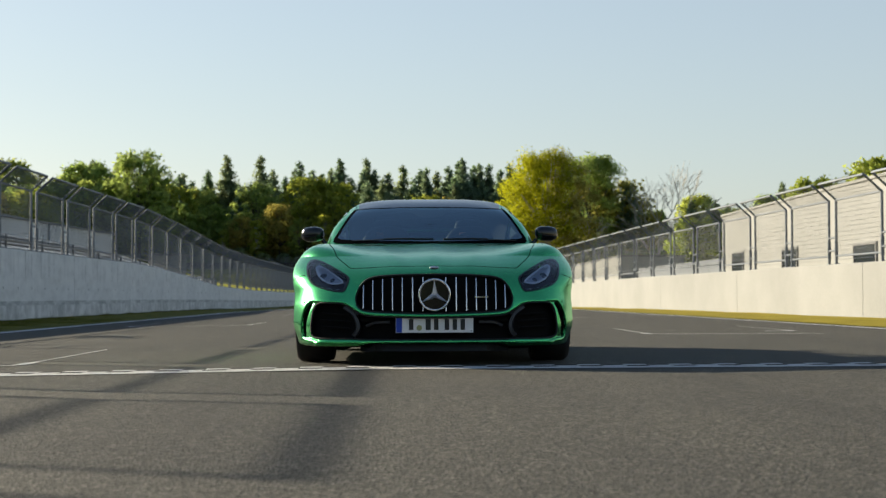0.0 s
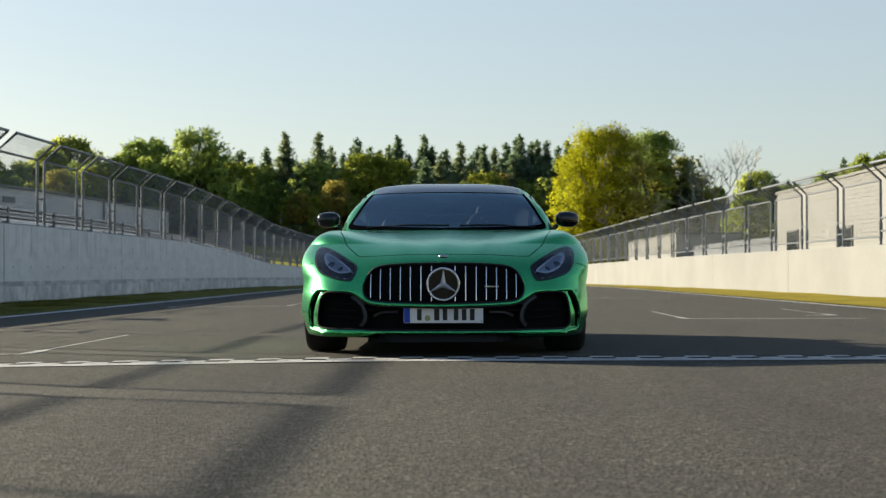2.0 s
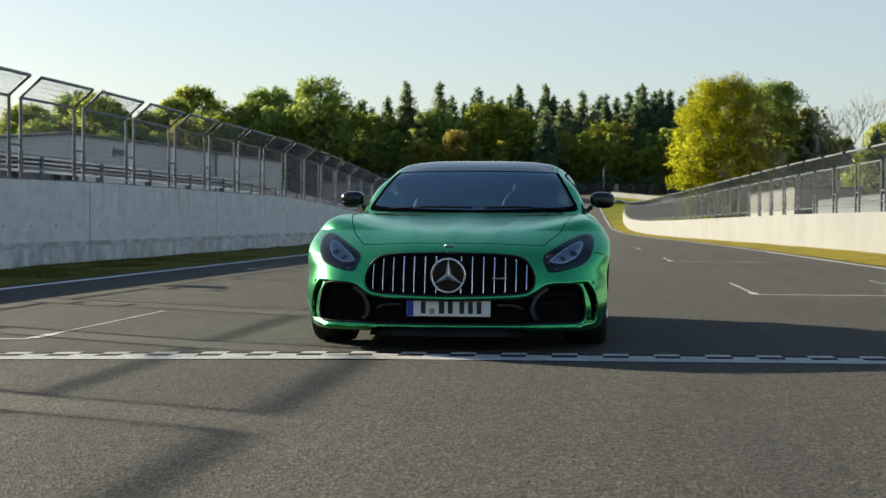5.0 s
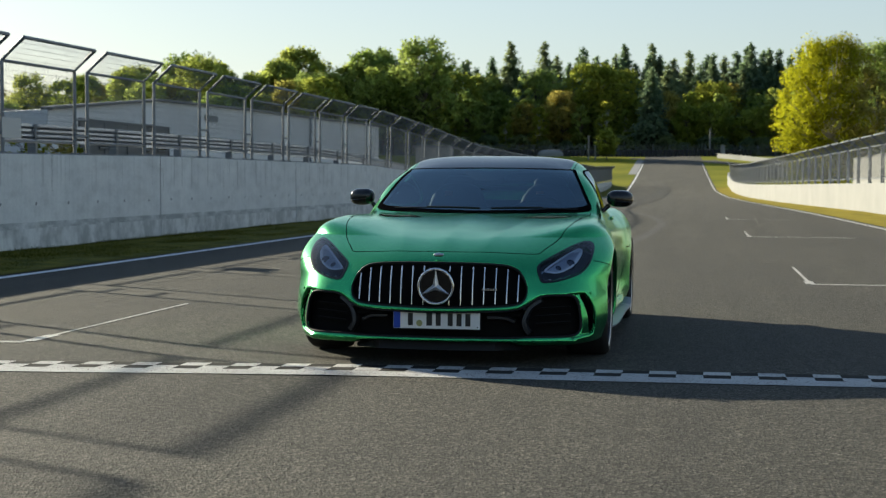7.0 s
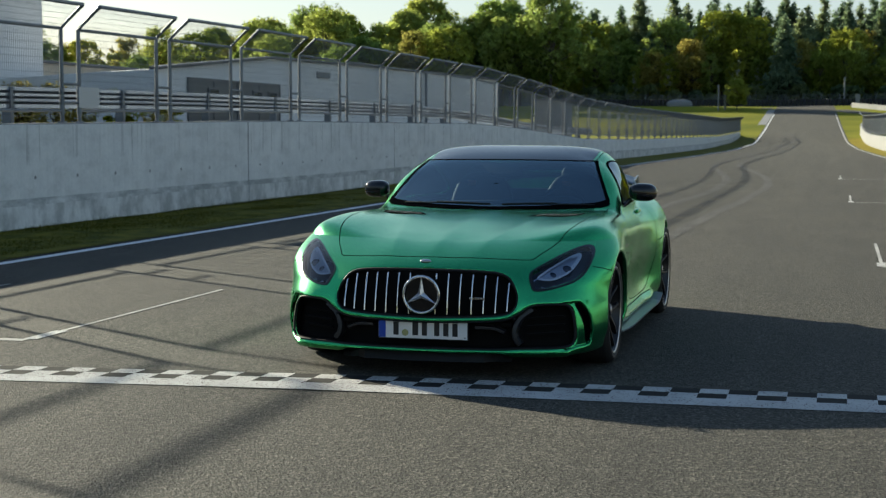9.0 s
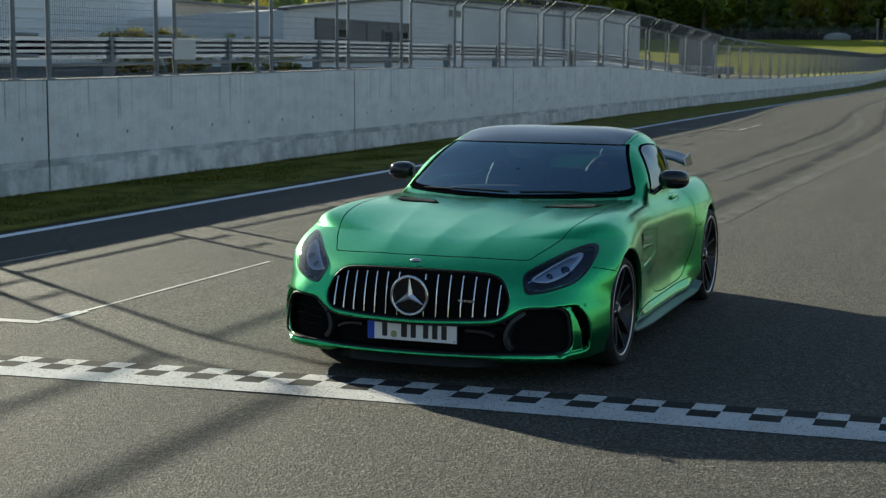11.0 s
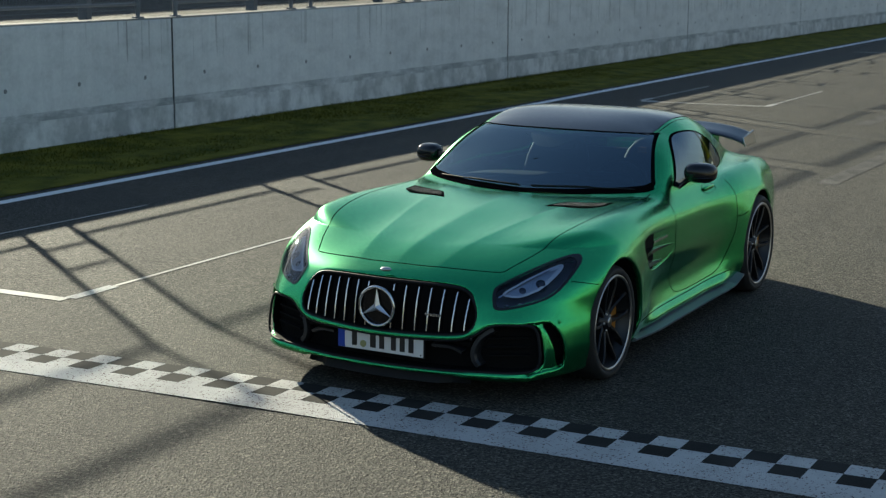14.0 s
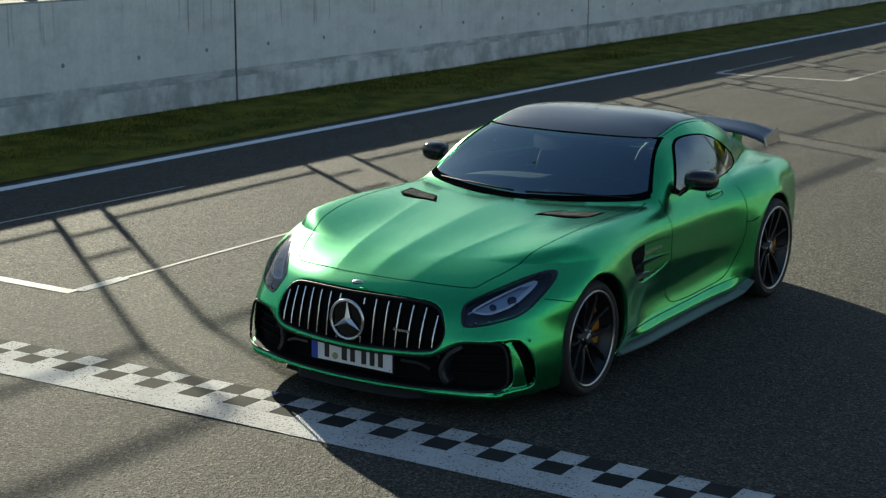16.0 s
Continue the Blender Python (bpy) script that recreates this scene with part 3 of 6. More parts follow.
firs = [conifer(s, h, w, 40, 0.42, "tall dark green spruce in the wood") for s, h, w in ((11, 19, 5.8), (12, 17, 5.4), (13, 20.5, 6.2))]
used = set()


def plant(kind, x, y, scale=1.0, turn=None, group="wood behind the track"):
    m = pose(x, y, land_z(x, y), 0, 0, rng.uniform(0, 360) if turn is None else turn) @ Matrix.Diagonal((scale * rng.uniform(0.92, 1.1), scale * rng.uniform(0.92, 1.1), scale, 1))
    if kind.name not in used:
        used.add(kind.name)
        kind["group"] = group
        kind.matrix_basis = m
        return kind
    ob = copy_thing(kind, Matrix())
    ob.matrix_basis = m
    return ob


# the wood across the far end: spruces behind, broadleaves and shrubs in front
for i in range(62):
    plant(rng.choice(firs), -66 + 1.75 * i + rng.uniform(-0.7, 0.7), 300 + rng.uniform(-8, 8), rng.uniform(0.97, 1.12))
for i in range(34):
    plant(rng.choice(firs * 3 + green + bronze + spring), -61 + 2.8 * i + rng.uniform(-0.9, 0.9), 289 + rng.uniform(-3, 3), rng.uniform(0.8, 1.0))
for x, k in ((-19.5, 1.28), (-15.0, 1.2), (-46, 1.15), (-50, 1.2), (3.5, 1.0)):
    plant(spring[0], x, 284 + rng.uniform(-2, 2), k)
for i in range(34):
    plant(rng.choice(slim + slim + slim + bronze * 2 + spring + firs[:1]), -66 + 3.0 * i + rng.uniform(-1.5, 1.5), 276 + rng.uniform(-3, 3), rng.uniform(0.55, 0.92))
for i in range(30):
    plant(shrubs[0], -74 + 3.6 * i + rng.uniform(-1, 1), 269 + rng.uniform(-2, 2), rng.uniform(0.35, 0.65), None, "shrubs at the wood's edge")
# the leafy rise to the left of it
for i in range(25):
    plant(rng.choice(green + green + spring), -108 + 2.5 * i + rng.uniform(-1.2, 1.2), 268 + rng.uniform(-6, 6), rng.uniform(1.05, 1.27) * min(1.0, 0.62 + 0.055 * i))
for i in range(14):
    plant(rng.choice(green + spring + bronze), -112 + 3.9 * i + rng.uniform(-1.5, 1.5), 246 + rng.uniform(-6, 6), rng.uniform(0.75, 1.0))
for i in range(15):
    plant(rng.choice(spring + green + bronze), -150 + 6.2 * i + rng.uniform(-2, 2), 200 + rng.uniform(-8, 8), rng.uniform(0.5, 0.72))

for i in range(27):
    plant(rng.choice(green + bronze + bronze + spring), -212 + 4.3 * i + rng.uniform(-2, 2), 262 + rng.uniform(-8, 8), rng.uniform(0.78, 1.0))
# and an added wood, out of view, that closes the straight behind the start
for i in range(34):
    plant(rng.choice(firs + green), -110 + 6.6 * i + rng.uniform(-2, 2), -120 + rng.uniform(-6, 6), rng.uniform(0.8, 1.1))

# the great tree by the pale wall and its neighbours
near = "trees by the pale wall"
plant(broadleaf(21, 15.8, 5.0, 330, 160, 0.12, [LEAF_SPRING, LEAF_BROWN], "large broadleaf tree half yellow-green, half bronze", PALE_BARK, 0.1, 0.35), 14.1, 146, 0.97, 0, near)
plant(broadleaf(22, 15.8, 4.0, 260, 140, 0.125, [LEAF_GREEN], "tall dark green broadleaf tree", None, 0.1), 19.2, 151, 0.98, 0, near)
plant(bronze[0], 22.6, 152, 0.9, None, near)
plant(firs[1], 23.0, 150, 0.70, None, near)
plant(firs[0], 20.6, 158, 0.74, None, near)
bare = bare_tree(31, 13.6, 3.0, "leafless pale grey tree")
plant(bare, 25.9, 148, 1.3, 20, near)
plant(bare, 27.2, 150, 1.15, 200, near)
plant(bare, 19.6, 144, 0.8, 120, near)
for x, k in ((29.4, 0.60), (31.8, 0.60), (36.0, 0.58)):
    plant(firs[1], x, 148, k * 1.02, None, near)
plant(spring[0], 25.8, 86, 0.58, None, near)
plant(spring[1], 18.5, 88, 0.50, None, near)
plant(spring[0], 29.6, 84, 0.66, None, near)
plant(spring[1], -13.5, 236, 0.45, None, near)
for i in range(9):
    plant(rng.choice(green + bronze), 32 + 7 * i, 276 + rng.uniform(-6, 6), rng.uniform(0.55, 0.85))
for i in range(10):
    plant(rng.choice(firs), 41 + 5 * i, 300 + rng.uniform(-6, 6), rng.uniform(0.6, 0.85))

# low bushes between the guard rail and the paddock buildings
gold = broadleaf(41, 1.5, 0.9, 40, 60, 0.055, [LEAF_SPRING], "small bush in yellow-green leaf behind the rail", low=0.05)
rust = broadleaf(42, 1.4, 1.1, 40, 60, 0.055, [LEAF_BROWN], "low brownish bush behind the guard rail", low=0.05)
for kind, x, y, k in ((gold, -14.2, 24.2, 0.58), (rust, -14.0, 20.6, 0.6), (rust, -14.4, 22.3, 0.5), (rust, -14.0, 25.8, 0.42), (gold, -14.3, 27.2, 0.4), (rust, -14.0, 18.9, 0.6)):
    plant(kind, x, y, k, None, "bushes behind the guard rail")


# ---- start line and grid boxes ----
line = thing("start_line", "white start line with a two-row chequered edge", "road marking", kind="structure")


def painted(x0, x1, y0, y1, mat, parent=None, name="paint", lift=0.004, n=1):
    return part(name, sheet([x0 + (x1 - x0) * k / n for k in range(n + 1)], [y0, y1], lambda x, y: road_z(x, y) + lift), mat, parent)


def askew(ob):
    """Turns a mark of the start line with the line itself."""
    for v in ob.data.vertices:
        v.co.y += 0.038 * (v.co.x + 0.06)
    return ob


CHECK = 0.1535
askew(painted(LEFT_LINE + 0.1, 6.4, -1.435, -1.215, LINE_PAINT, line, "line_band", n=20))
for i in range(-40, 41):
    x = 0.03 + CHECK * i
    row = 0 if i % 2 else 1
    askew(painted(x, x + CHECK, -1.215 + 0.1475 * row, -1.215 + 0.1475 * (row + 1), LINE_PAINT, line, "check"))
    askew(painted(x, x + CHECK, -1.215 + 0.1475 * (1 - row), -1.215 + 0.1475 * (2 - row), BLACK_PAINT, line, "check", 0.003))


def grid_box(x, y, way, reach, label="white painted corner of a starting box"):
    """A corner at (x, y): a long thin line down the track and a front line towards way."""
    box_ = thing("grid_box", label, "road marking", group="starting boxes", kind="structure")
    a, b = sorted((x, x + way * reach))
    painted(a, b, y - 0.05, y + 0.05, LINE_PAINT if reach < 1 else THIN_PAINT, box_, n=4)
    painted(x - 0.05, x + 0.05, y + 0.05, y + 0.5, LINE_PAINT, box_)
    painted(x - 0.018, x + 0.018, y + 0.5, y + 3.4, THIN_PAINT, box_)
    return box_


grid_box(-3.03, 0.06, -1, 1.9)
grid_box(2.72, 7.2, 1, 2.1)
grid_box(4.78, 8.5, -1, 0.4)
grid_box(2.50, 21.8, 1, 2.1)
grid_box(-3.01, 16.15, -1, 2.15)
grid_box(-5.16, 16.25, 1, 0.3)
grid_box(2.3, 36.5, 1, 2.1)
grid_box(-3.6, 32.0, -1, 1.9)
stripe("box_line", [(-5.34, 0.4), (-5.3, 1.6), (-5.25, 2.6), (-5.21, 3.6)], 0.03, THIN_PAINT, "thin worn white painted line")


# ---- the car: its form is a field that is below zero inside ----
def table_curve(*pts):
    """A smooth curve through (at, value) pairs, for arrays."""
    xs, vs = np.array([p[0] for p in pts], float), np.array([p[1] for p in pts], float)
    d = np.diff(vs) / np.diff(xs)
    m = np.concatenate([[d[0]], (d[:-1] + d[1:]) / 2 * (d[:-1] * d[1:] > 0), [d[-1]]])

    def value(at):
        at = np.clip(at, xs[0], xs[-1])
        i = np.clip(np.searchsorted(xs, at) - 1, 0, len(xs) - 2)
        h = xs[i + 1] - xs[i]
        t = (at - xs[i]) / h
        return (2 * t**3 - 3 * t**2 + 1) * vs[i] + (t**3 - 2 * t**2 + t) * h * m[i] + (3 * t**2 - 2 * t**3) * vs[i + 1] + (t**3 - t**2) * h * m[i + 1]

    return value


def smax(a, b, k):
    h = np.maximum(k - np.abs(a - b), 0) / k
    return np.maximum(a, b) + h * h * k * 0.25


def smin(a, b, k):
    return -smax(-a, -b, k)


def gauss(d, w):
    return np.exp(-((d / w) ** 2))


def step(a, b, t):
    t = np.clip((t - a) / (b - a), 0, 1)
    return t * t * (3 - 2 * t)


def outline(points, n=8, closed=True):
    """Points of a smooth closed curve through a few corners."""
    p = np.array(points, float)
    c = len(p)
    out = []
    for i in range(c):
        a, b, e, f = p[i - 1], p[i], p[(i + 1) % c], p[(i + 2) % c]
        for k in range(n):
            t = k / n
            out.append(0.5 * (2 * b + (e - a) * t + (2 * a - 5 * b + 4 * e - f) * t * t + (3 * b - a - 3 * e + f) * t**3))
    return np.array(out)


def polygon_field(px, pz, poly):
    """Distance to a polygon, below zero inside."""
    best, sign = np.full(px.shape, 1e9), np.ones(px.shape)
    for (ax, az), (bx, bz) in zip(poly, np.roll(poly, -1, 0)):
        ex, ez, wx, wz = bx - ax, bz - az, px - ax, pz - az
        t = np.clip((wx * ex + wz * ez) / (ex * ex + ez * ez + 1e-12), 0, 1)
        best = np.minimum(best, (wx - ex * t) ** 2 + (wz - ez * t) ** 2)
        up, down, left = pz >= az, pz < bz, ex * wz > ez * wx
        sign = np.where((up & down & left) | (~up & ~down & ~left), -sign, sign)
    return sign * np.sqrt(best)


BONNET = table_curve((-0.95, 0.60), (-0.82, 0.650), (-0.6, 0.712), (-0.3, 0.768), (0.0, 0.806), (0.3, 0.838), (0.72, 0.868), (1.1, 0.875), (1.8, 0.875), (2.4, 0.89), (3.0, 0.905), (3.4, 0.885), (3.65, 0.85))
CREST_X = table_curve((-0.9, 0.70), (-0.4, 0.785), (0.0, 0.80), (0.5, 0.80), (1.1, 0.80), (1.8, 0.79), (2.3, 0.81), (2.7, 0.83), (3.2, 0.78), (3.6, 0.7))
CREST_Z = table_curve((-0.95, 0.585), (-0.72, 0.645), (-0.4, 0.752), (-0.15, 0.815), (0.1, 0.848), (0.45, 0.862), (0.9, 0.862), (1.4, 0.855), (2.0, 0.86), (2.4, 0.88), (2.7, 0.888), (3.1, 0.875), (3.6, 0.81))
WIDTH = table_curve((-1.0, 0.86), (-0.6, 0.95), (-0.3, 0.99), (0.0, 1.004), (0.35, 0.99), (0.65, 0.958), (1.0, 0.94), (1.6, 0.94), (2.0, 0.962), (2.3, 0.992), (2.63, 0.996), (3.0, 0.942), (3.3, 0.885), (3.65, 0.80))
FACE_Y = table_curve((0.10, -0.84), (0.135, -0.905), (0.165, -0.922), (0.25, -0.918), (0.35, -0.912), (0.47, -0.898), (0.56, -0.878), (0.61, -0.855), (0.66, -0.80), (0.75, -0.62))
FACE_BOW = table_curve((0.10, 0.25), (0.165, 0.25), (0.3, 0.26), (0.42, 0.30), (0.52, 0.41), (0.6, 0.50), (0.75, 0.55))
CABIN_Z = table_curve((0.5, 0.745), (0.72, 0.862), (0.95, 0.988), (1.18, 1.105), (1.37, 1.187), (1.6, 1.25), (1.9, 1.284), (2.2, 1.272), (2.6, 1.195), (3.0, 1.07), (3.4, 0.93), (3.7, 0.80))
CABIN_W = table_curve((0.7, 0.82), (1.1, 0.835), (1.5, 0.84), (2.0, 0.82), (2.4, 0.75), (2.9, 0.62), (3.4, 0.52))
AXLES = ((0.0, 0.315, 0.318, 0.354), (2.63, 0.335, 0.338, 0.374))

GRILLE = outline(((-0.30, 0.604), (0.0, 0.610), (0.30, 0.604), (0.45, 0.580), (0.518, 0.50), (0.53, 0.435), (0.505, 0.385), (0.44, 0.363), (0.25, 0.352), (0.0, 0.347), (-0.25, 0.352), (-0.44, 0.363), (-0.505, 0.385), (-0.53, 0.435), (-0.518, 0.50), (-0.45, 0.580)), 5)
HALF_LOWER = ((0.2, 0.325), (0.44, 0.335), (0.53, 0.365), (0.61, 0.414), (0.72, 0.422), (0.788, 0.416), (0.818, 0.384), (0.832, 0.33), (0.84, 0.25), (0.832, 0.205), (0.80, 0.184), (0.72, 0.178), (0.56, 0.177), (0.42, 0.172), (0.3, 0.172))
LOWER = outline(((0.0, 0.322), *HALF_LOWER, (0.0, 0.172), *((-x, z) for x, z in HALF_LOWER[::-1])), 4)
# the slot's outline across the swept-back corner (along u, which runs half sideways) and up
SLOT = outline(((0.762, 0.412), (0.794, 0.358), (0.822, 0.285), (0.834, 0.215), (0.846, 0.190), (0.872, 0.208), (0.872, 0.285), (0.845, 0.358), (0.803, 0.408), (0.778, 0.419)), 4)
# the set-back face of the upright fin between the intake and the slot
FIN = outline(((0.66, 0.19), (0.66, 0.40), (0.72, 0.424), (0.778, 0.424), (0.808, 0.410), (0.848, 0.358), (0.876, 0.285), (0.874, 0.205), (0.845, 0.184), (0.78, 0.180)), 4)
VENT = outline(((0.45, 0.655), (0.49, 0.697), (0.72, 0.70), (0.95, 0.686), (1.07, 0.665), (1.072, 0.60), (1.04, 0.55), (0.90, 0.505), (0.72, 0.487), (0.60, 0.51), (0.53, 0.56)), 4)


def upper(x, y):
    """Height of bonnet, wings and rear deck."""
    mid, cx, cz = BONNET(y), CREST_X(y), CREST_Z(y)
    t = np.clip(x / cx, 0, 1)
    front = step(1.2, 0.5, y)
    # three raised creases that fan out from the nose, with shallow flutes between
    fade_in = front * step(-0.80, -0.55, y)
    ridge = 0.24 + 0.17 * (y + 0.7)
    u = np.clip(x / ridge, 0, 1)
    flute = np.sqrt(np.sin(np.pi * u) ** 2 + 0.012) - 0.11
    fall = 0.011 * (1 - np.exp(-np.maximum(x - ridge, 0) / 0.13))
    crease = fade_in * (0.0085 * flute + fall)
    bowl = mid - 0.035 * t * t * front
    s = step(0.35, 1.0, t)
    z = (bowl + 0.006 * fade_in) * (1 - s) + cz * s - crease * (1 - s)
    out = np.maximum(x - cx, 0)
    return z - 1.5 * out**2 - 6 * out**4


def half_width(y, z):
    w = WIDTH(y)
    w = w - 0.75 * np.maximum(z - 0.56, 0) ** 2
    door = step(0.3, 0.8, y) * step(2.3, 1.9, y)
    w = w - 0.052 * door * gauss(z - 0.36, 0.15) - 0.012 * door * gauss(z - 0.62, 0.08)
    w = w + 0.018 * door * step(0.25, 0.19, z)
    w = w - 0.05 * step(0.3, 0.12, z) * (1 - door)
    for ay, az, _, arch in AXLES:
        r = np.hypot(y - ay, z - az)
        w = w + 0.007 * gauss(r - arch - 0.01, 0.06)
    return w


def cabin_at(x, y):
    bow = np.interp(y, (0.7, 1.2, 1.6, 1.9, 2.3, 3.2), (0.52, 0.44, 0.30, 0.0, -0.3, -0.55)) * x * x
    return CABIN_Z(y - bow) - 0.036 * (x / 0.6) ** 4 * step(1.3, 1.7, y)


def cabin_width(y, z):
    d = np.maximum(z - 0.87, -0.1)
    return CABIN_W(y) - 0.28 * d - 0.5 * d * d


def corner(x, z):
    """How far the bumper's corners sweep back beyond the face's own bow."""
    return 2.2 * step(0.62, 0.42, z) * np.maximum(x - 0.69, 0) ** 2


def body_field(x, y, z, cut=True):
    x = np.abs(x)
    f = smax(z - upper(x, y), (x - half_width(y, z)) * 0.96, 0.11)
    face = (FACE_Y(z) + FACE_BOW(z) * x * x + corner(x, z)) - y
    f = smax(f, face * 0.8, 0.15)
    tail = y - (3.585 - 0.34 * x * x - 0.5 * (z - 0.7) ** 2)
    f = smax(f, tail * 0.9, 0.10)
    arc = 0.022 * step(0.52, 0.43, x)
    f = smax(f, 0.125 + 0.04 * step(0.35, 0.5, y) * step(2.3, 2.1, y) + arc * step(-0.5, -0.7, y) - z, 0.03)
    lip = smax(smax(np.abs(z - 0.143 - arc) - 0.016, face - 0.001, 0.012), x - 0.82 + 0.6 * np.maximum(y + 0.62, 0), 0.03)
    f = smin(f, smax(lip, y + 0.5, 0.02), 0.012)
    cabin = smax(smax((z - cabin_at(x, y)) * 0.92, (x - cabin_width(y, z)) * 0.9, 0.085), 0.7 - z, 0.02)
    f = smin(f, smax(cabin, 0.72 - y, 0.02), 0.035)
    if not cut:
        return f
    for ay, az, _, arch in AXLES:
        f = smax(f, -smax(np.hypot(y - ay, (z - az)) - arch, 0.62 - x, 0.02), 0.012)
    near = (f < 0.03) & (y < -0.25) & (z < 0.66)
    if near.any():
        x1, y1, z1, g = x[near], y[near], z[near], f[near]
        depth = y1 - (FACE_Y(z1) + FACE_BOW(z1) * x1 * x1 + corner(x1, z1))
        g = smax(g, -np.maximum(polygon_field(x1, z1, GRILLE), depth - 0.075), 0.016)
        g = smax(g, -np.maximum(polygon_field(x1, z1, LOWER), depth - 0.12), 0.016)
        u1 = 0.87 * x1 + 0.5 * (y1 + 0.70)
        g = smax(g, -np.maximum(polygon_field(u1, z1, FIN), -f[near] - 0.015), 0.02)
        g = smax(g, -np.maximum(polygon_field(u1, z1, SLOT), -f[near] - 0.075), 0.014)
        f[near] = g
    near = (f < 0.03) & (y > 0.4) & (y < 1.12) & (x > 0.8)
    if near.any():
        x1, y1, z1 = x[near], y[near], z[near]
        f[near] = smax(f[near], -np.maximum(polygon_field(y1, z1, VENT), WIDTH(y1) - 0.055 + 0.075 * np.clip(y1 - 0.5, 0, 0.6) - x1), 0.014)
    return f


def slope(field, p, e=1e-4):
    g = np.stack([field(*(p + e * d).T) - field(*(p - e * d).T) for d in np.eye(3)], 1) / (2 * e)
    return g, np.linalg.norm(g, axis=1, keepdims=True) + 1e-9


def skin(field, h, lo, hi):
    """The field's zero surface on a grid of step h, for one half and mirrored: places, normals, quads."""
    nx, ny, nz = (int((b - a) / h) + 2 for a, b in zip(lo, hi))
    gx, gy, gz = -h / 2 + h * np.arange(nx), lo[1] + h * np.arange(ny), lo[2] + h * np.arange(nz)
    # a coarse pass first; only what lies near the surface is worked out in full
    c = 4
    X, Y, Z = np.meshgrid(gx[::c], gy[::c], gz[::c], indexing="ij")
    rough = field(X.ravel(), Y.ravel(), Z.ravel()).reshape(X.shape)
    v = rough.repeat(c, 0).repeat(c, 1).repeat(c, 2)[:nx, :ny, :nz].copy()
    near = np.argwhere(np.abs(v) < 2.6 * c * h)
    for part_ in np.array_split(near, max(1, len(near) // 400000)):
        i, j, k = part_.T
        v[i, j, k] = field(gx[i], gy[j], gz[k])
    inside = v < 0
    n = np.zeros((nx - 1, ny - 1, nz - 1), int)
    for i in (0, 1):
        for j in (0, 1):
            for k in (0, 1):
                n += inside[i:nx - 1 + i, j:ny - 1 + j, k:nz - 1 + k]
    cells = np.argwhere((n > 0) & (n < 8))
    index = np.full(n.shape, -1)
    index[tuple(cells.T)] = np.arange(len(cells))
    total, count = np.zeros((len(cells), 3)), np.zeros(len(cells))
    corners = [np.array(c) for c in np.ndindex(2, 2, 2)]
    for a in corners:
        for axis in range(3):
            if a[axis]:
                continue
            b = a.copy()
            b[axis] = 1
            va, vb = v[tuple((cells + a).T)], v[tuple((cells + b).T)]
            hit = (va < 0) != (vb < 0)
            t = np.where(hit, va / np.where(hit, va - vb, 1), 0)
            total += np.where(hit[:, None], a + t[:, None] * (b - a), 0)
            count += hit
    p = np.array((-h / 2, lo[1], lo[2])) + h * (cells + total / count[:, None])
    start = p.copy()
    for _ in range(4):
        g, size = slope(field, p)
        p = p - 0.8 * np.clip(field(*p.T)[:, None] / size, -h / 2, h / 2) * g / size
        p = start + np.clip(p - start, -0.7 * h, 0.7 * h)
    seam = cells[:, 0] == 0
    p[seam, 0] = 0
    g, size = slope(field, p)
    normal = g / size
    normal[seam, 0] = 0
    quads = []
    for axis in range(3):
        u, w = [(1, 2), (2, 0), (0, 1)][axis]
        a = [slice(0, s) for s in inside.shape]
        b = list(a)
        a[axis], b[axis] = slice(0, -1), slice(1, None)
        first, second = inside[tuple(a)], inside[tuple(b)]
        e = np.argwhere(first != second)
        e = e[(e[:, u] > 0) & (e[:, w] > 0) & (e[:, u] < inside.shape[u] - 1) & (e[:, w] < inside.shape[w] - 1)]
        around = []
        for du, dw in ((-1, -1), (0, -1), (0, 0), (-1, 0)):
            c = e.copy()
            c[:, u] += du
            c[:, w] += dw
            around.append(index[tuple(c.T)])
        q = np.stack(around, 1)
        flip = ~first[tuple(e.T)]
        q[flip] = q[flip][:, ::-1]
        quads.append(q)
    quads = np.concatenate(quads)
    quads = quads[(quads >= 0).all(1)]
    # the seam's quads that lie across the middle plane belong to both halves
    quads = quads[~(seam[quads].all(1))]
    m = len(p)
    twin = np.where(seam, np.arange(m), m + np.arange(m))
    return np.concatenate([p, p * (-1, 1, 1)]), np.concatenate([normal, normal * (-1, 1, 1)]), np.concatenate([quads, twin[quads][:, ::-1]])


def mesh_part(name, places, quads, mats, parent, normals=None, label="", index=None):
    used_v, flat = np.unique(quads, return_inverse=True)
    me = bpy.data.meshes.new(name)
    me.from_pydata(places[used_v].tolist(), [], flat.reshape(quads.shape).tolist())
    for mt in mats:
        me.materials.append(mt)
    me.polygons.foreach_set("use_smooth", np.ones(len(quads), bool))
    if index is not None:
        me.polygons.foreach_set("material_index", index.astype(np.int32))
    if normals is not None:
        me.normals_split_custom_set_from_vertices(normals[used_v].tolist())
    me.update()
    ob = new(name, me)
    ob.parent = parent
    ob.cycles.shadow_terminator_geometry_offset = 0.25
    if label:
        ob["label"] = label
    return ob


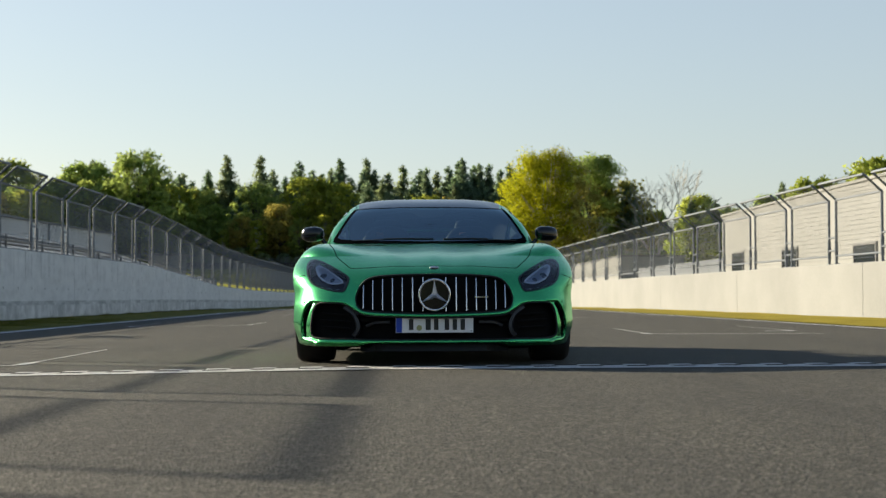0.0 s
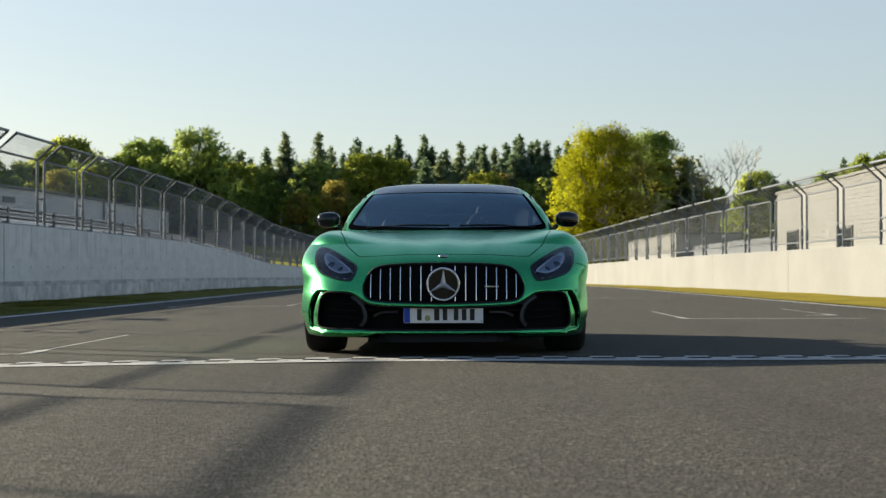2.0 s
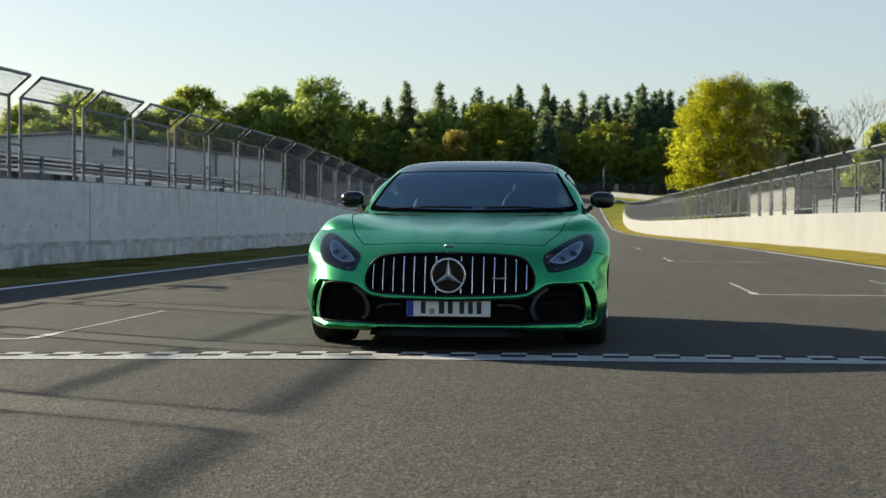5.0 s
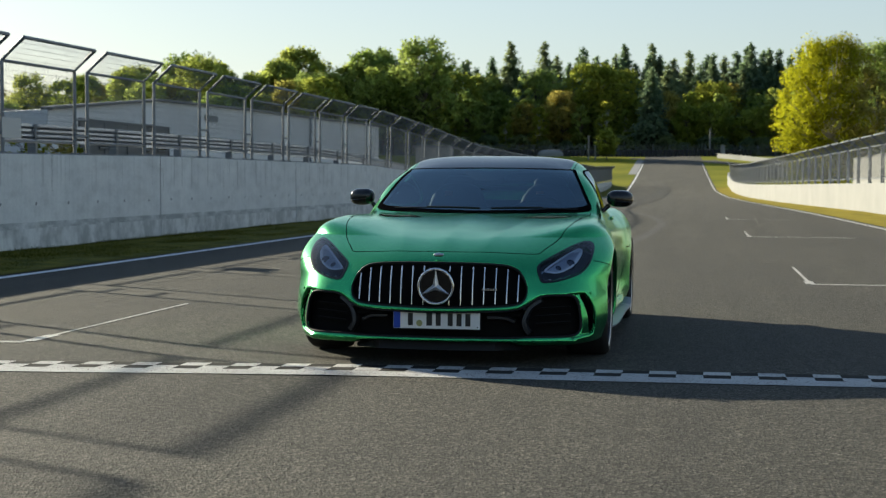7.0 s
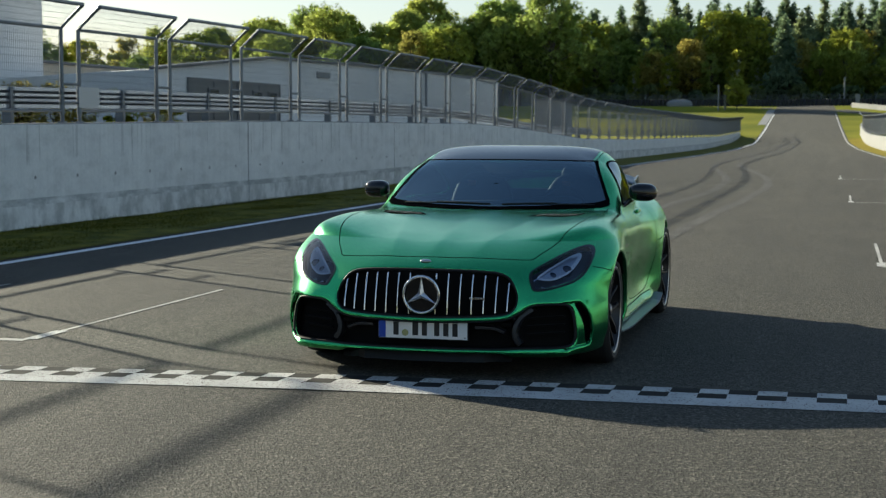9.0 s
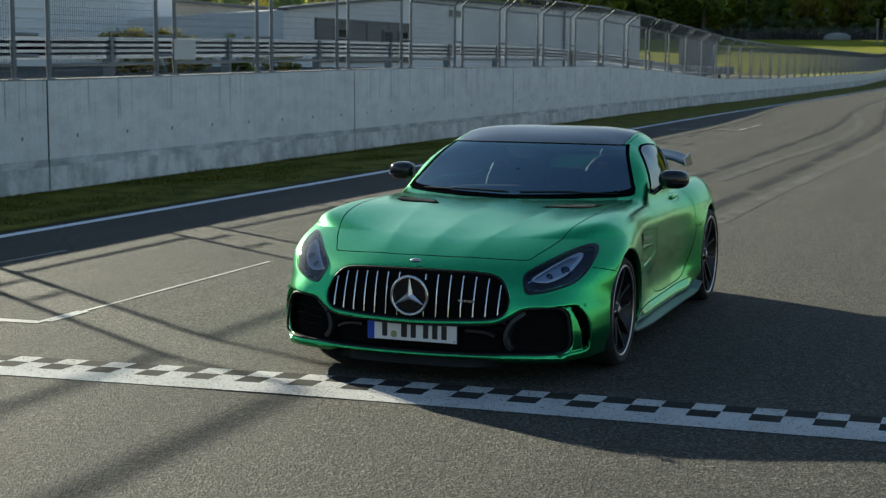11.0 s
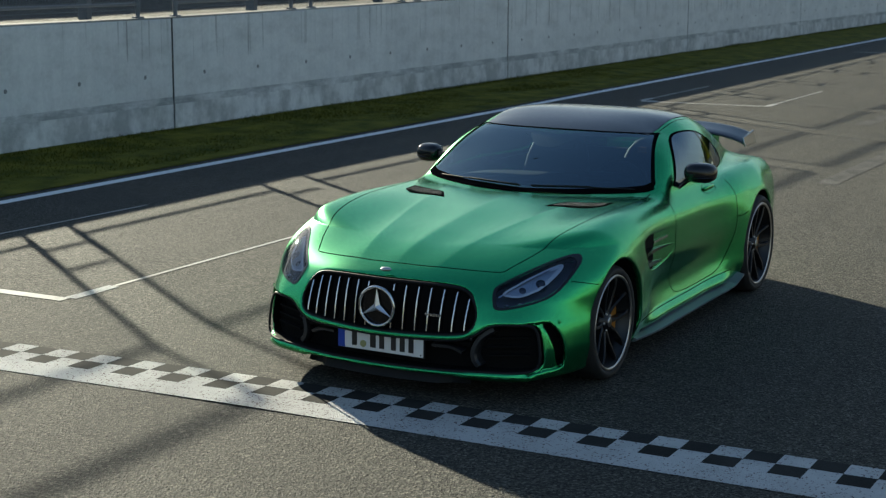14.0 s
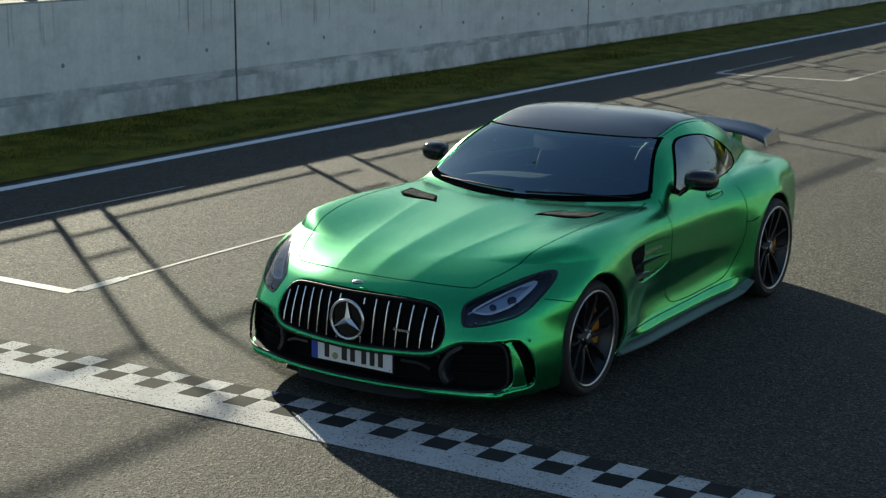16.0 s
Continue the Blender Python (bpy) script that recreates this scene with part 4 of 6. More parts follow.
def onto(field, p, way, reach=0.5):
    """Where rays from p along way first meet the field."""
    way = np.asarray(way, float) / np.linalg.norm(way)
    p, t, done = np.asarray(p, float), np.zeros(len(p)), np.zeros(len(p), bool)
    for _ in range(160):
        f = field(*(p + t[:, None] * way).T)
        done |= f < 0
        t = np.where(done, t, t + 0.008)
    a, b = t - 0.008, t
    for _ in range(14):
        c = (a + b) / 2
        neg = field(*(p + c[:, None] * way).T) < 0
        a, b = np.where(neg, a, c), np.where(neg, c, b)
    return p + b[:, None] * way


def lay(field, flat, frame_of, way, lift):
    """Lays flat (u, v) points on the field along way, lifted by so much."""
    p = onto(field, frame_of(flat), way)
    g, size = slope(field, p)
    return p + lift * g / size, g / size


def laid_patch(name, field, edge, frame_of, way, lift, mat, parent, inner=0.0, rings=10, label="", mirror=False):
    """A patch that lies on the field inside edge; inner: leaves a hole of that share."""
    n, c = len(edge), edge.mean(0)
    flat = np.concatenate([c + (edge - c) * r for r in np.linspace(max(inner, 0.02), 1, rings)])
    p, normal = lay(field, flat, frame_of, way, lift)
    if mirror:
        p, normal = p * (-1, 1, 1), normal * (-1, 1, 1)
    q = [(a * n + k, a * n + (k + 1) % n, (a + 1) * n + (k + 1) % n, (a + 1) * n + k) for a in range(rings - 1) for k in range(n)]
    quads = np.array(q)
    a, b, d = p[quads[0][0]], p[quads[0][1]], p[quads[0][3]]
    if np.dot(np.cross(b - a, d - a), normal[quads[0][0]]) < 0:
        quads = quads[:, ::-1]
    return mesh_part(name, p, quads, [mat], parent, normal, label)


def laid_line(name, field, points, frame_of, way, width, mat, parent, lift=0.001, mirror=False, closed=False, label=""):
    """A narrow flat strip on the field along points, such as a shut line."""
    pts = np.array(points, float)
    p, normal = lay(field, pts, frame_of, way, lift)
    if mirror:
        p, normal = p * (-1, 1, 1), normal * (-1, 1, 1)
    nxt, prv = np.roll(p, -1, 0), np.roll(p, 1, 0)
    if not closed:
        nxt[-1], prv[0] = p[-1], p[0]
    side = np.cross(nxt - prv, normal)
    side /= np.linalg.norm(side, axis=1, keepdims=True) + 1e-9
    both = np.concatenate([p - side * width / 2, p + side * width / 2])
    n = len(p)
    quads = np.array([(k, (k + 1) % n, n + (k + 1) % n, n + k) for k in range(n if closed else n - 1)])
    a, b, d = both[quads[0][0]], both[quads[0][1]], both[quads[0][3]]
    if np.dot(np.cross(b - a, d - a), normal[0]) < 0:
        quads = quads[:, ::-1]
    return mesh_part(name, both, quads, [mat], parent, np.concatenate([normal, normal]), label)


def smooth_path(points, n=6):
    """A smooth open curve through points."""
    p = [np.array(q, float) for q in points]
    p = [2 * p[0] - p[1]] + p + [2 * p[-1] - p[-2]]
    out = []
    for a, b, e, f in zip(p, p[1:], p[2:], p[3:]):
        for k in range(n):
            t = k / n
            out.append(0.5 * (2 * b + (e - a) * t + (2 * a - 5 * b + 4 * e - f) * t * t + (3 * b - a - 3 * e + f) * t**3))
    return out + [p[-2]]


def from_front(flat):
    return np.stack([flat[:, 0], np.full(len(flat), 0.68 - 0.1), flat[:, 1]], 1)


def from_side(flat):
    return np.stack([np.full(len(flat), 1.3), flat[:, 0], flat[:, 1]], 1)


def from_above(flat):
    return np.stack([flat[:, 0], flat[:, 1], np.full(len(flat), 1.5)], 1)


def whole_field(x, y, z):
    return body_field(x, y, z, False)


def make_paint():
    m = material("satin_green_paint", (0.005, 0.2, 0.07), 0.21, 0.97)
    v = coords(m)
    flake = node(m, "ShaderNodeTexVoronoi", Scale=900.0)
    wire(m, v, flake.inputs["Vector"])
    base(m, ramp(m, flake.outputs["Color"], ((0.2, (0.036, 0.36, 0.13)), (0.8, (0.105, 0.61, 0.205)))))
    b = m.node_tree.nodes["Principled BSDF"]
    b.inputs["Coat Weight"].default_value = 0.15
    b.inputs["Coat Roughness"].default_value = 0.16
    return m


PAINT = make_paint()
BLACK_PLASTIC = grainy("black_plastic", (0.006, 0.006, 0.007), (0.014, 0.014, 0.015), 20.0, 0.6, bump=0.1, spec=0.25)
GLOSS_BLACK = material("gloss_black", (0.008, 0.008, 0.009), 0.12)
CARBON = grainy("dark_roof_carbon", (0.008, 0.010, 0.013), (0.016, 0.018, 0.023), 30.0, 0.15, 0.0, 0.01, spec=1.0)
SEAL = material("black_seal", (0.004, 0.004, 0.005), 0.7, 0, 0.0)
INTAKE = material("matt_black_intake", (0.007, 0.007, 0.007), 0.75, 0, 0.07)
STRUT = material("dark_grey_plastic", (0.014, 0.015, 0.017), 0.4)
SILL = material("grey_sill", (0.13, 0.14, 0.165), 0.3, 0.0)
CHROME = material("chrome", (0.7, 0.7, 0.7), 0.14, 1.0)
SATIN_STEEL = material("satin_steel", (0.45, 0.45, 0.46), 0.3, 1.0)
RUBBER = grainy("tyre_rubber", (0.012, 0.012, 0.012), (0.024, 0.023, 0.022), 30.0, 0.75)
RIM_BLACK = material("black_rim", (0.007, 0.007, 0.008), 0.36, 0.1)
SHUT = material("shut_line", (0.003, 0.005, 0.004), 0.8, 0, 0.0)
LEATHER = grainy("black_leather", (0.005, 0.005, 0.005), (0.013, 0.013, 0.014), 12.0, 0.65, spec=0.2)
ORANGE = material("orange_belt", (0.45, 0.12, 0.03), 0.6)
YELLOW = material("yellow_caliper", (0.36, 0.15, 0.015), 0.4)


def make_glass(name, tint, ior=1.4, sheen=(1, 1, 1), rough=0.0):
    m = material(name, tint, rough)
    b = m.node_tree.nodes["Principled BSDF"]
    b.inputs["Transmission Weight"].default_value = 1.0
    b.inputs["IOR"].default_value = 1.45
    thin = m.node_tree.nodes.new("ShaderNodeBsdfTransparent")
    thin.inputs["Color"].default_value = (*tint, 1)
    gloss = m.node_tree.nodes.new("ShaderNodeBsdfGlossy")
    gloss.inputs["Roughness"].default_value = 0.03
    gloss.inputs["Color"].default_value = (*sheen, 1)
    fres = m.node_tree.nodes.new("ShaderNodeFresnel")
    fres.inputs["IOR"].default_value = ior
    mix = m.node_tree.nodes.new("ShaderNodeMixShader")
    wire(m, fres.outputs[0], mix.inputs[0])
    wire(m, thin.outputs[0], mix.inputs[1])
    wire(m, gloss.outputs[0], mix.inputs[2])
    wire(m, mix.outputs[0], m.node_tree.nodes["Material Output"].inputs["Surface"])
    return m


GLASS = make_glass("tinted_glass", (0.24, 0.34, 0.39), 2.5, (0.66, 0.87, 1.0))
CLEAR = make_glass("lamp_glass", (0.8, 0.84, 0.9), 1.38)
SIDE_PANE = make_glass("side_glass", (0.035, 0.055, 0.07), 2.7, (0.8, 0.92, 1.0))

car = thing("sports_car", "satin green two-door sports car parked behind the start line", "car")

# outlines in the views from the front and the side
HALF_SCREEN = ((0.35, 0.890), (0.67, 0.900), (0.755, 0.907), (0.768, 0.922), (0.75, 0.955), (0.69, 1.065), (0.638, 1.152), (0.620, 1.175), (0.59, 1.184), (0.25, 1.190))
WINDSCREEN = outline(((0.0, 0.885), *HALF_SCREEN, (0.0, 1.190), *((-x, z) for x, z in HALF_SCREEN[::-1])), 5)
SIDE_GLASS = outline(((1.28, 0.895), (1.31, 0.94), (1.41, 1.05), (1.55, 1.145), (1.72, 1.182), (1.98, 1.165), (2.2, 1.105), (2.42, 1.01), (2.50, 0.95), (2.46, 0.908), (2.25, 0.893), (1.9, 0.888), (1.6, 0.888)), 5)
REAR_GLASS = outline(((0.0, 3.02), (0.40, 2.96), (0.48, 2.85), (0.50, 2.55), (0.42, 2.45), (0.0, 2.42), (-0.42, 2.45), (-0.50, 2.55), (-0.48, 2.85), (-0.40, 2.96)), 5)
LAMP = outline(((0.577, 0.578), (0.592, 0.607), (0.69, 0.667), (0.775, 0.710), (0.84, 0.728), (0.878, 0.714), (0.892, 0.675), (0.876, 0.60), (0.832, 0.545), (0.75, 0.513), (0.66, 0.495), (0.612, 0.498), (0.590, 0.535)), 5)
ROOF_PANEL = outline(((0.0, 1.385), (0.30, 1.412), (0.53, 1.475), (0.58, 1.53), (0.585, 2.0), (0.55, 2.28), (0.42, 2.38), (0.0, 2.40), (-0.42, 2.38), (-0.55, 2.28), (-0.585, 2.0), (-0.58, 1.53), (-0.53, 1.475), (-0.30, 1.412)), 5)
LAMP_WAY = (0.0, 1.0, 0.0)


def from_lamp(flat):
    """A plane ahead of the nose."""
    return np.stack([flat[:, 0], np.full(len(flat), -1.0), flat[:, 1]], 1)


def shrunk(poly, by):
    return np.array([q - by * (q - poly.mean(0)) / np.linalg.norm(q - poly.mean(0)) for q in poly])


P, N, Q = skin(body_field, 0.0095, (0, -1.0, 0.08), (1.06, 3.65, 1.33))
C = P[Q].mean(1)
NF = N[Q].mean(1)
ax = np.abs(C[:, 0])
gone = ((polygon_field(C[:, 0], C[:, 2], shrunk(WINDSCREEN, 0.022)) < 0) & (C[:, 1] > 0.7) & (C[:, 1] < 1.75) & (NF[:, 1] < -0.2))
gone |= (polygon_field(C[:, 1], C[:, 2], shrunk(SIDE_GLASS, 0.02)) < 0) & (ax > 0.5) & (np.abs(NF[:, 0]) > 0.5)
gone |= (polygon_field(C[:, 0], C[:, 1], shrunk(REAR_GLASS, 0.02)) < 0) & (C[:, 2] > 0.9)
gone |= (polygon_field(ax, C[:, 2], shrunk(LAMP, 0.014)) < 0) & (C[:, 1] < 0.0) & (C[:, 2] > 0.45)
depth = C[:, 1] - (FACE_Y(C[:, 2]) + FACE_BOW(C[:, 2]) * ax**2 + corner(ax, C[:, 2]))
dark = (polygon_field(ax, C[:, 2], GRILLE) < 0.004) & (depth > 0.014) & (depth < 0.3)
dark |= (polygon_field(ax, C[:, 2], LOWER) < 0.004) & (depth > 0.012) & (depth < 0.3)
for ay, az, _, arch in AXLES:
    dark |= (np.hypot(C[:, 1] - ay, C[:, 2] - az) < arch + 0.004) & (ax < WIDTH(C[:, 1]) - 0.02)
dark |= (polygon_field(C[:, 1], C[:, 2], VENT) < 0.0) & (ax < half_width(C[:, 1], C[:, 2]) - 0.014) & (C[:, 1] < 0.72)
inside = whole_field(C[:, 0], C[:, 1], C[:, 2])
dark |= (polygon_field(0.87 * ax + 0.5 * (C[:, 1] + 0.70), C[:, 2], SLOT) < 0.003) & (inside < -0.024) & (C[:, 1] < -0.3) & (ax > 0.7)
dark |= C[:, 2] < 0.128
bonnet = (C[:, 1] > -0.70 + 0.38 * ax**2) & (C[:, 1] < 0.88 + 0.4 * ax**2) & (ax < np.interp(C[:, 1], (-0.57, -0.4, -0.2, 0.0, 0.5, 1.1), (0.58, 0.65, 0.705, 0.738, 0.77, 0.77))) & (NF[:, 2] > 0.5)
door = (ax > 0.6) & (C[:, 1] > 1.08) & (C[:, 1] < 2.12 - 0.25 * np.abs(C[:, 2] - 0.65)) & (C[:, 2] > 0.26) & (C[:, 2] < 0.885) & (np.abs(NF[:, 0]) > 0.35)
bumper = (C[:, 1] < -0.46) & ~bonnet & (C[:, 2] < 0.80)
for name, pick, label in (("bonnet", bonnet, ""), ("door", door & (C[:, 0] > 0), ""), ("door", door & (C[:, 0] < 0), ""), ("front_bumper", bumper, "bumper with deep black air intakes"), ("body_shell", ~(bonnet | door | bumper), "")):
    mesh_part(name, P, Q[pick & ~gone], [PAINT, INTAKE], car, N, label, dark[pick & ~gone].astype(int))
# dark lining inside the cabin
lining = ~gone & (C[:, 1] > 0.8) & (C[:, 1] < 3.1) & (C[:, 2] > 0.86) & (ax < 0.82)
mesh_part("cabin_lining", P - 0.02 * N, Q[lining][:, ::-1], [LEATHER], car, -N)

glass = laid_patch("windscreen", whole_field, WINDSCREEN, from_front, (0, 1, 0), 0.003, GLASS, car, 0, 14, "dark tinted windscreen")
laid_patch("windscreen_border", whole_field, WINDSCREEN, from_front, (0, 1, 0), 0.0045, SEAL, glass, 0.972, 3)
glass.visible_shadow = False
laid_line("cowl", whole_field, smooth_path(((-0.76, 0.915), (-0.70, 0.899), (-0.5, 0.889), (-0.25, 0.883), (0.0, 0.881), (0.25, 0.883), (0.5, 0.889), (0.70, 0.899), (0.76, 0.915))), from_front, (0, 1, 0), 0.05, SEAL, car, 0.0055, label="black cowl strip at the windscreen's foot")
for mirror in (False, True):
    g = laid_patch("side_window", whole_field, SIDE_GLASS, from_side, (-1, 0, 0), 0.003, SIDE_PANE, car, 0, 12, "tinted side window", mirror)
    g.visible_shadow = False
    laid_patch("window_seal", whole_field, SIDE_GLASS, from_side, (-1, 0, 0), 0.0045, SEAL, g, 0.955, 3, "", mirror)
    laid_line("window_split", whole_field, smooth_path(((1.99, 1.165), (2.10, 1.03), (2.25, 0.885))), from_side, (-1, 0, 0), 0.022, GLOSS_BLACK, g, 0.005, mirror)
g = laid_patch("rear_window", whole_field, REAR_GLASS, from_above, (0, 0, -1), 0.003, GLASS, car, 0, 10, "sloping rear window")
g.visible_shadow = False
laid_patch("rear_window_border", whole_field, REAR_GLASS, from_above, (0, 0, -1), 0.0045, GLOSS_BLACK, g, 0.92, 3)
laid_patch("roof_panel", whole_field, ROOF_PANEL, from_above, (0, 0, -1), 0.004, CARBON, car, 0, 14, "dark glossy carbon roof panel")

# shut lines
for mirror in (False, True):
    laid_line("bonnet_gap", whole_field, smooth_path(((0.0, -0.70), (0.18, -0.688), (0.30, -0.667), (0.42, -0.635), (0.54, -0.594), (0.575, -0.573), (0.592, -0.54), (0.612, -0.49), (0.65, -0.40), (0.695, -0.25), (0.735, -0.03), (0.758, 0.2), (0.77, 0.5), (0.775, 0.8), (0.77, 1.02))), from_above, (0, 0, -1), 0.0045, SHUT, car, 0.0012, mirror)
    laid_line("door_gap", whole_field, smooth_path(((1.11, 0.885), (1.09, 0.80), (1.082, 0.66), (1.075, 0.5), (1.085, 0.35), (1.13, 0.275), (1.28, 0.252), (1.6, 0.25), (1.86, 0.262), (2.0, 0.31), (2.09, 0.42), (2.135, 0.56), (2.14, 0.72), (2.12, 0.84))), from_side, (-1, 0, 0), 0.0045, SHUT, car, 0.0012, mirror)
    laid_line("bumper_gap", whole_field, smooth_path(((-0.42, 0.615), (-0.35, 0.60), (-0.27, 0.58))), from_side, (-1, 0, 0), 0.004, SHUT, car, 0.0012, mirror)
    laid_line("rear_wing_gap", whole_field, smooth_path(((2.13, 0.60), (2.22, 0.595), (2.30, 0.61))), from_side, (-1, 0, 0), 0.005, SHUT, car, 0.0012, mirror)
    laid_line("roof_gap", whole_field, smooth_path(((0.575, 1.47), (0.605, 1.62), (0.61, 2.0), (0.58, 2.3), (0.52, 2.45))), from_above, (0, 0, -1), 0.004, SHUT, car, 0.0012, mirror)
    laid_line("sill_gap", whole_field, smooth_path(((0.42, 0.235), (0.8, 0.232), (1.4, 0.232), (2.1, 0.24))), from_side, (-1, 0, 0), 0.005, SHUT, car, 0.0012, mirror)


# ---- the car's fittings ----
def lathe(profile, axis_at, n=64):
    """Turns a profile of (radius, x) about an axle along x at axis_at."""
    bm = bmesh.new()
    rings = []
    for r, x in profile:
        rings.append([bm.verts.new((x, axis_at[0] + r * math.cos(math.tau * k / n), axis_at[1] + r * math.sin(math.tau * k / n))) for k in range(n)])
    for a, b in zip(rings, rings[1:]):
        for k in range(n):
            bm.faces.new((a[k], a[(k + 1) % n], b[(k + 1) % n], b[k]))
    bmesh.ops.recalc_face_normals(bm, faces=bm.faces)
    return bm


def face_at(x, z):
    return float(FACE_Y(np.array(z)) + FACE_BOW(np.array(z)) * x * x + corner(abs(x), np.array(z)))


def blade(points, width, thick, mat, name, parent, label=""):
    """A flat bar along points with rounded edges: width across, thick in depth (y)."""
    bm = bmesh.new()
    rows = []
    pts = [Vector(p) for p in points]
    for i, p in enumerate(pts):
        d = (pts[min(i + 1, len(pts) - 1)] - pts[max(i - 1, 0)]).normalized()
        s = d.cross(Vector((0, 1, 0))).normalized() * width / 2
        b = Vector((0, thick, 0))
        rows.append([bm.verts.new(q) for q in (p - s + b * 0.25, p - s * 0.6, p + s * 0.6, p + s + b * 0.25, p + s + b, p - s + b)])
    for a, c in zip(rows, rows[1:]):
        for k in range(6):
            bm.faces.new((a[k], a[(k + 1) % 6], c[(k + 1) % 6], c[k]))
    bm.faces.new(rows[0])
    bm.faces.new(rows[-1][::-1])
    bmesh.ops.recalc_face_normals(bm, faces=bm.faces)
    return part(name, bm, mat, parent, label)


def ball(centre, radii, power=2.0, n=24):
    """A rounded block: power 2 is an ellipsoid, more is boxier."""
    bm = bmesh.new()
    bmesh.ops.create_uvsphere(bm, u_segments=n, v_segments=n // 2, radius=1.0)
    for v in bm.verts:
        s = (abs(v.co.x) ** power + abs(v.co.y) ** power + abs(v.co.z) ** power) ** (-1 / power)
        v.co = Vector([c + r * s * a for c, r, a in zip(centre, radii, v.co)])
    return bm


# radiator grille with upright chrome slats
grille = part("grille", box(-0.50, 0.50, -0.86, -0.85, 0.37, 0.60), BLACK_PLASTIC, car, "black grille with upright chrome slats")
for v in grille.data.vertices:
    v.co.y = face_at(v.co.x, v.co.z) + 0.072


def grille_span(x):
    edge = [z for (x0, z0), (x1, z1) in zip(GRILLE, np.roll(GRILLE, -1, 0)) if (x0 - x) * (x1 - x) <= 0 and x0 != x1 for z in [z0 + (z1 - z0) * (x - x0) / (x1 - x0)]]
    return min(edge), max(edge)


for name, edge in (("grille_trim", GRILLE), ("intake_edge", LOWER)):
    bm = bmesh.new()
    pts = [(x, face_at(x, z) + 0.013, z) for x, z in edge]
    add_tube(bm, pts + [pts[0], pts[1]], 0.0075, 6, False)
    part(name, bm, BLACK_PLASTIC, car, "", True)
for s in (-1, 1):
    for x in (0.077, 0.146, 0.215, 0.281, 0.348, 0.414, 0.478):
        a, b = grille_span(x)
        a, b = a + 0.016, b - 0.018
        for lo, hi in ([(a, b)] if x > 0.1 else [(a, 0.393), (0.56, b)]):
            zs = np.linspace(lo, hi, 7)
            pts = [(s * x, face_at(x, z) + 0.012, z) for z in zs]
            slat = blade(pts, 0.013, 0.03, GLOSS_BLACK, "slat", grille)
            blade([(p[0], p[1] - 0.0035, p[2]) for p in pts], 0.0075, 0.006, CHROME, "slat_edge", slat, "bright chrome slat edge")

# round emblem with three rays, and small bonnet badge
bm = bmesh.new()
rows = []
for k in range(48):
    a = math.tau * k / 48
    c = Vector((0.103 * math.cos(a), -0.905, 0.474 + 0.103 * math.sin(a)))
    out = Vector((math.cos(a), 0, math.sin(a)))
    rows.append([bm.verts.new(c + 0.0085 * (math.cos(b) * out + math.sin(b) * Vector((0, -1.2, 0)))) for b in (math.tau * j / 8 for j in range(8))])
for i in range(48):
    for j in range(8):
        bm.faces.new((rows[i][j], rows[i][(j + 1) % 8], rows[(i + 1) % 48][(j + 1) % 8], rows[(i + 1) % 48][j]))
bmesh.ops.recalc_face_normals(bm, faces=bm.faces)
emblem = part("emblem", bm, CHROME, car, "round chrome emblem on the grille", True)
bm = bmesh.new()
mid = bm.verts.new((0, -0.925, 0.474))
for k in range(3):
    a = math.pi / 2 + k * math.tau / 3
    tip = bm.verts.new((0.1 * math.cos(a), -0.907, 0.474 + 0.1 * math.sin(a)))
    left, right = (bm.verts.new((0.02 * math.cos(b), -0.903, 0.474 + 0.02 * math.sin(b))) for b in (a + math.pi / 3, a - math.pi / 3))
    bm.faces.new((mid, left, tip))
    bm.faces.new((mid, tip, right))
bmesh.ops.recalc_face_normals(bm, faces=bm.faces)
part("emblem_rays", bm, material("bright_steel", (0.85, 0.85, 0.86), 0.38, 1.0), emblem)
bm = bmesh.new()
bmesh.ops.create_circle(bm, cap_ends=True, segments=40, radius=0.098, matrix=Matrix.Translation((0, -0.893, 0.474)) @ Matrix.Rotation(math.pi / 2, 4, "X"))
part("emblem_back", bm, GLOSS_BLACK, emblem)
part("bonnet_badge", ball((0, -0.812, 0.656), (0.033, 0.022, 0.012)), SATIN_STEEL, car, "small silver bonnet badge", True)
for i in range(6):
    part("grille_script", box(0.27 + 0.016 * i, 0.281 + 0.016 * i, face_at(0.31, 0.455) - 0.006, face_at(0.31, 0.455) + 0.004, 0.452, 0.464, 0.001), CHROME, grille)

# number plate with plain bars
plate = part("number_plate", box(-0.26, 0.26, -0.872, -0.864, 0.220, 0.330, 0.003), material("plate_white", (0.72, 0.72, 0.7), 0.4), car, "white number plate with blue end and black bars")
part("plate_frame", box(-0.266, 0.266, -0.866, -0.856, 0.214, 0.336, 0.003), BLACK_PLASTIC, plate)
part("plate_band", box(-0.258, -0.218, -0.8745, -0.871, 0.222, 0.328), material("plate_blue", (0.01, 0.05, 0.35), 0.4), plate)
INK = material("plate_ink", (0.01, 0.01, 0.01), 0.5)
for x0, w in ((-0.172, 0.030), (-0.060, 0.034), (-0.004, 0.030), (0.068, 0.030), (0.121, 0.030), (0.174, 0.030)):
    part("plate_bar", box(x0, x0 + w, -0.8745, -0.871, 0.238, 0.312), INK, plate)
bm = bmesh.new()
bmesh.ops.create_cone(bm, cap_ends=True, segments=20, radius1=0.019, radius2=0.019, depth=0.003, matrix=Matrix.Translation((-0.103, -0.873, 0.252)) @ Matrix.Rotation(math.pi / 2, 4, "X"))
part("plate_seal", bm, material("seal", (0.3, 0.3, 0.12), 0.5), plate)
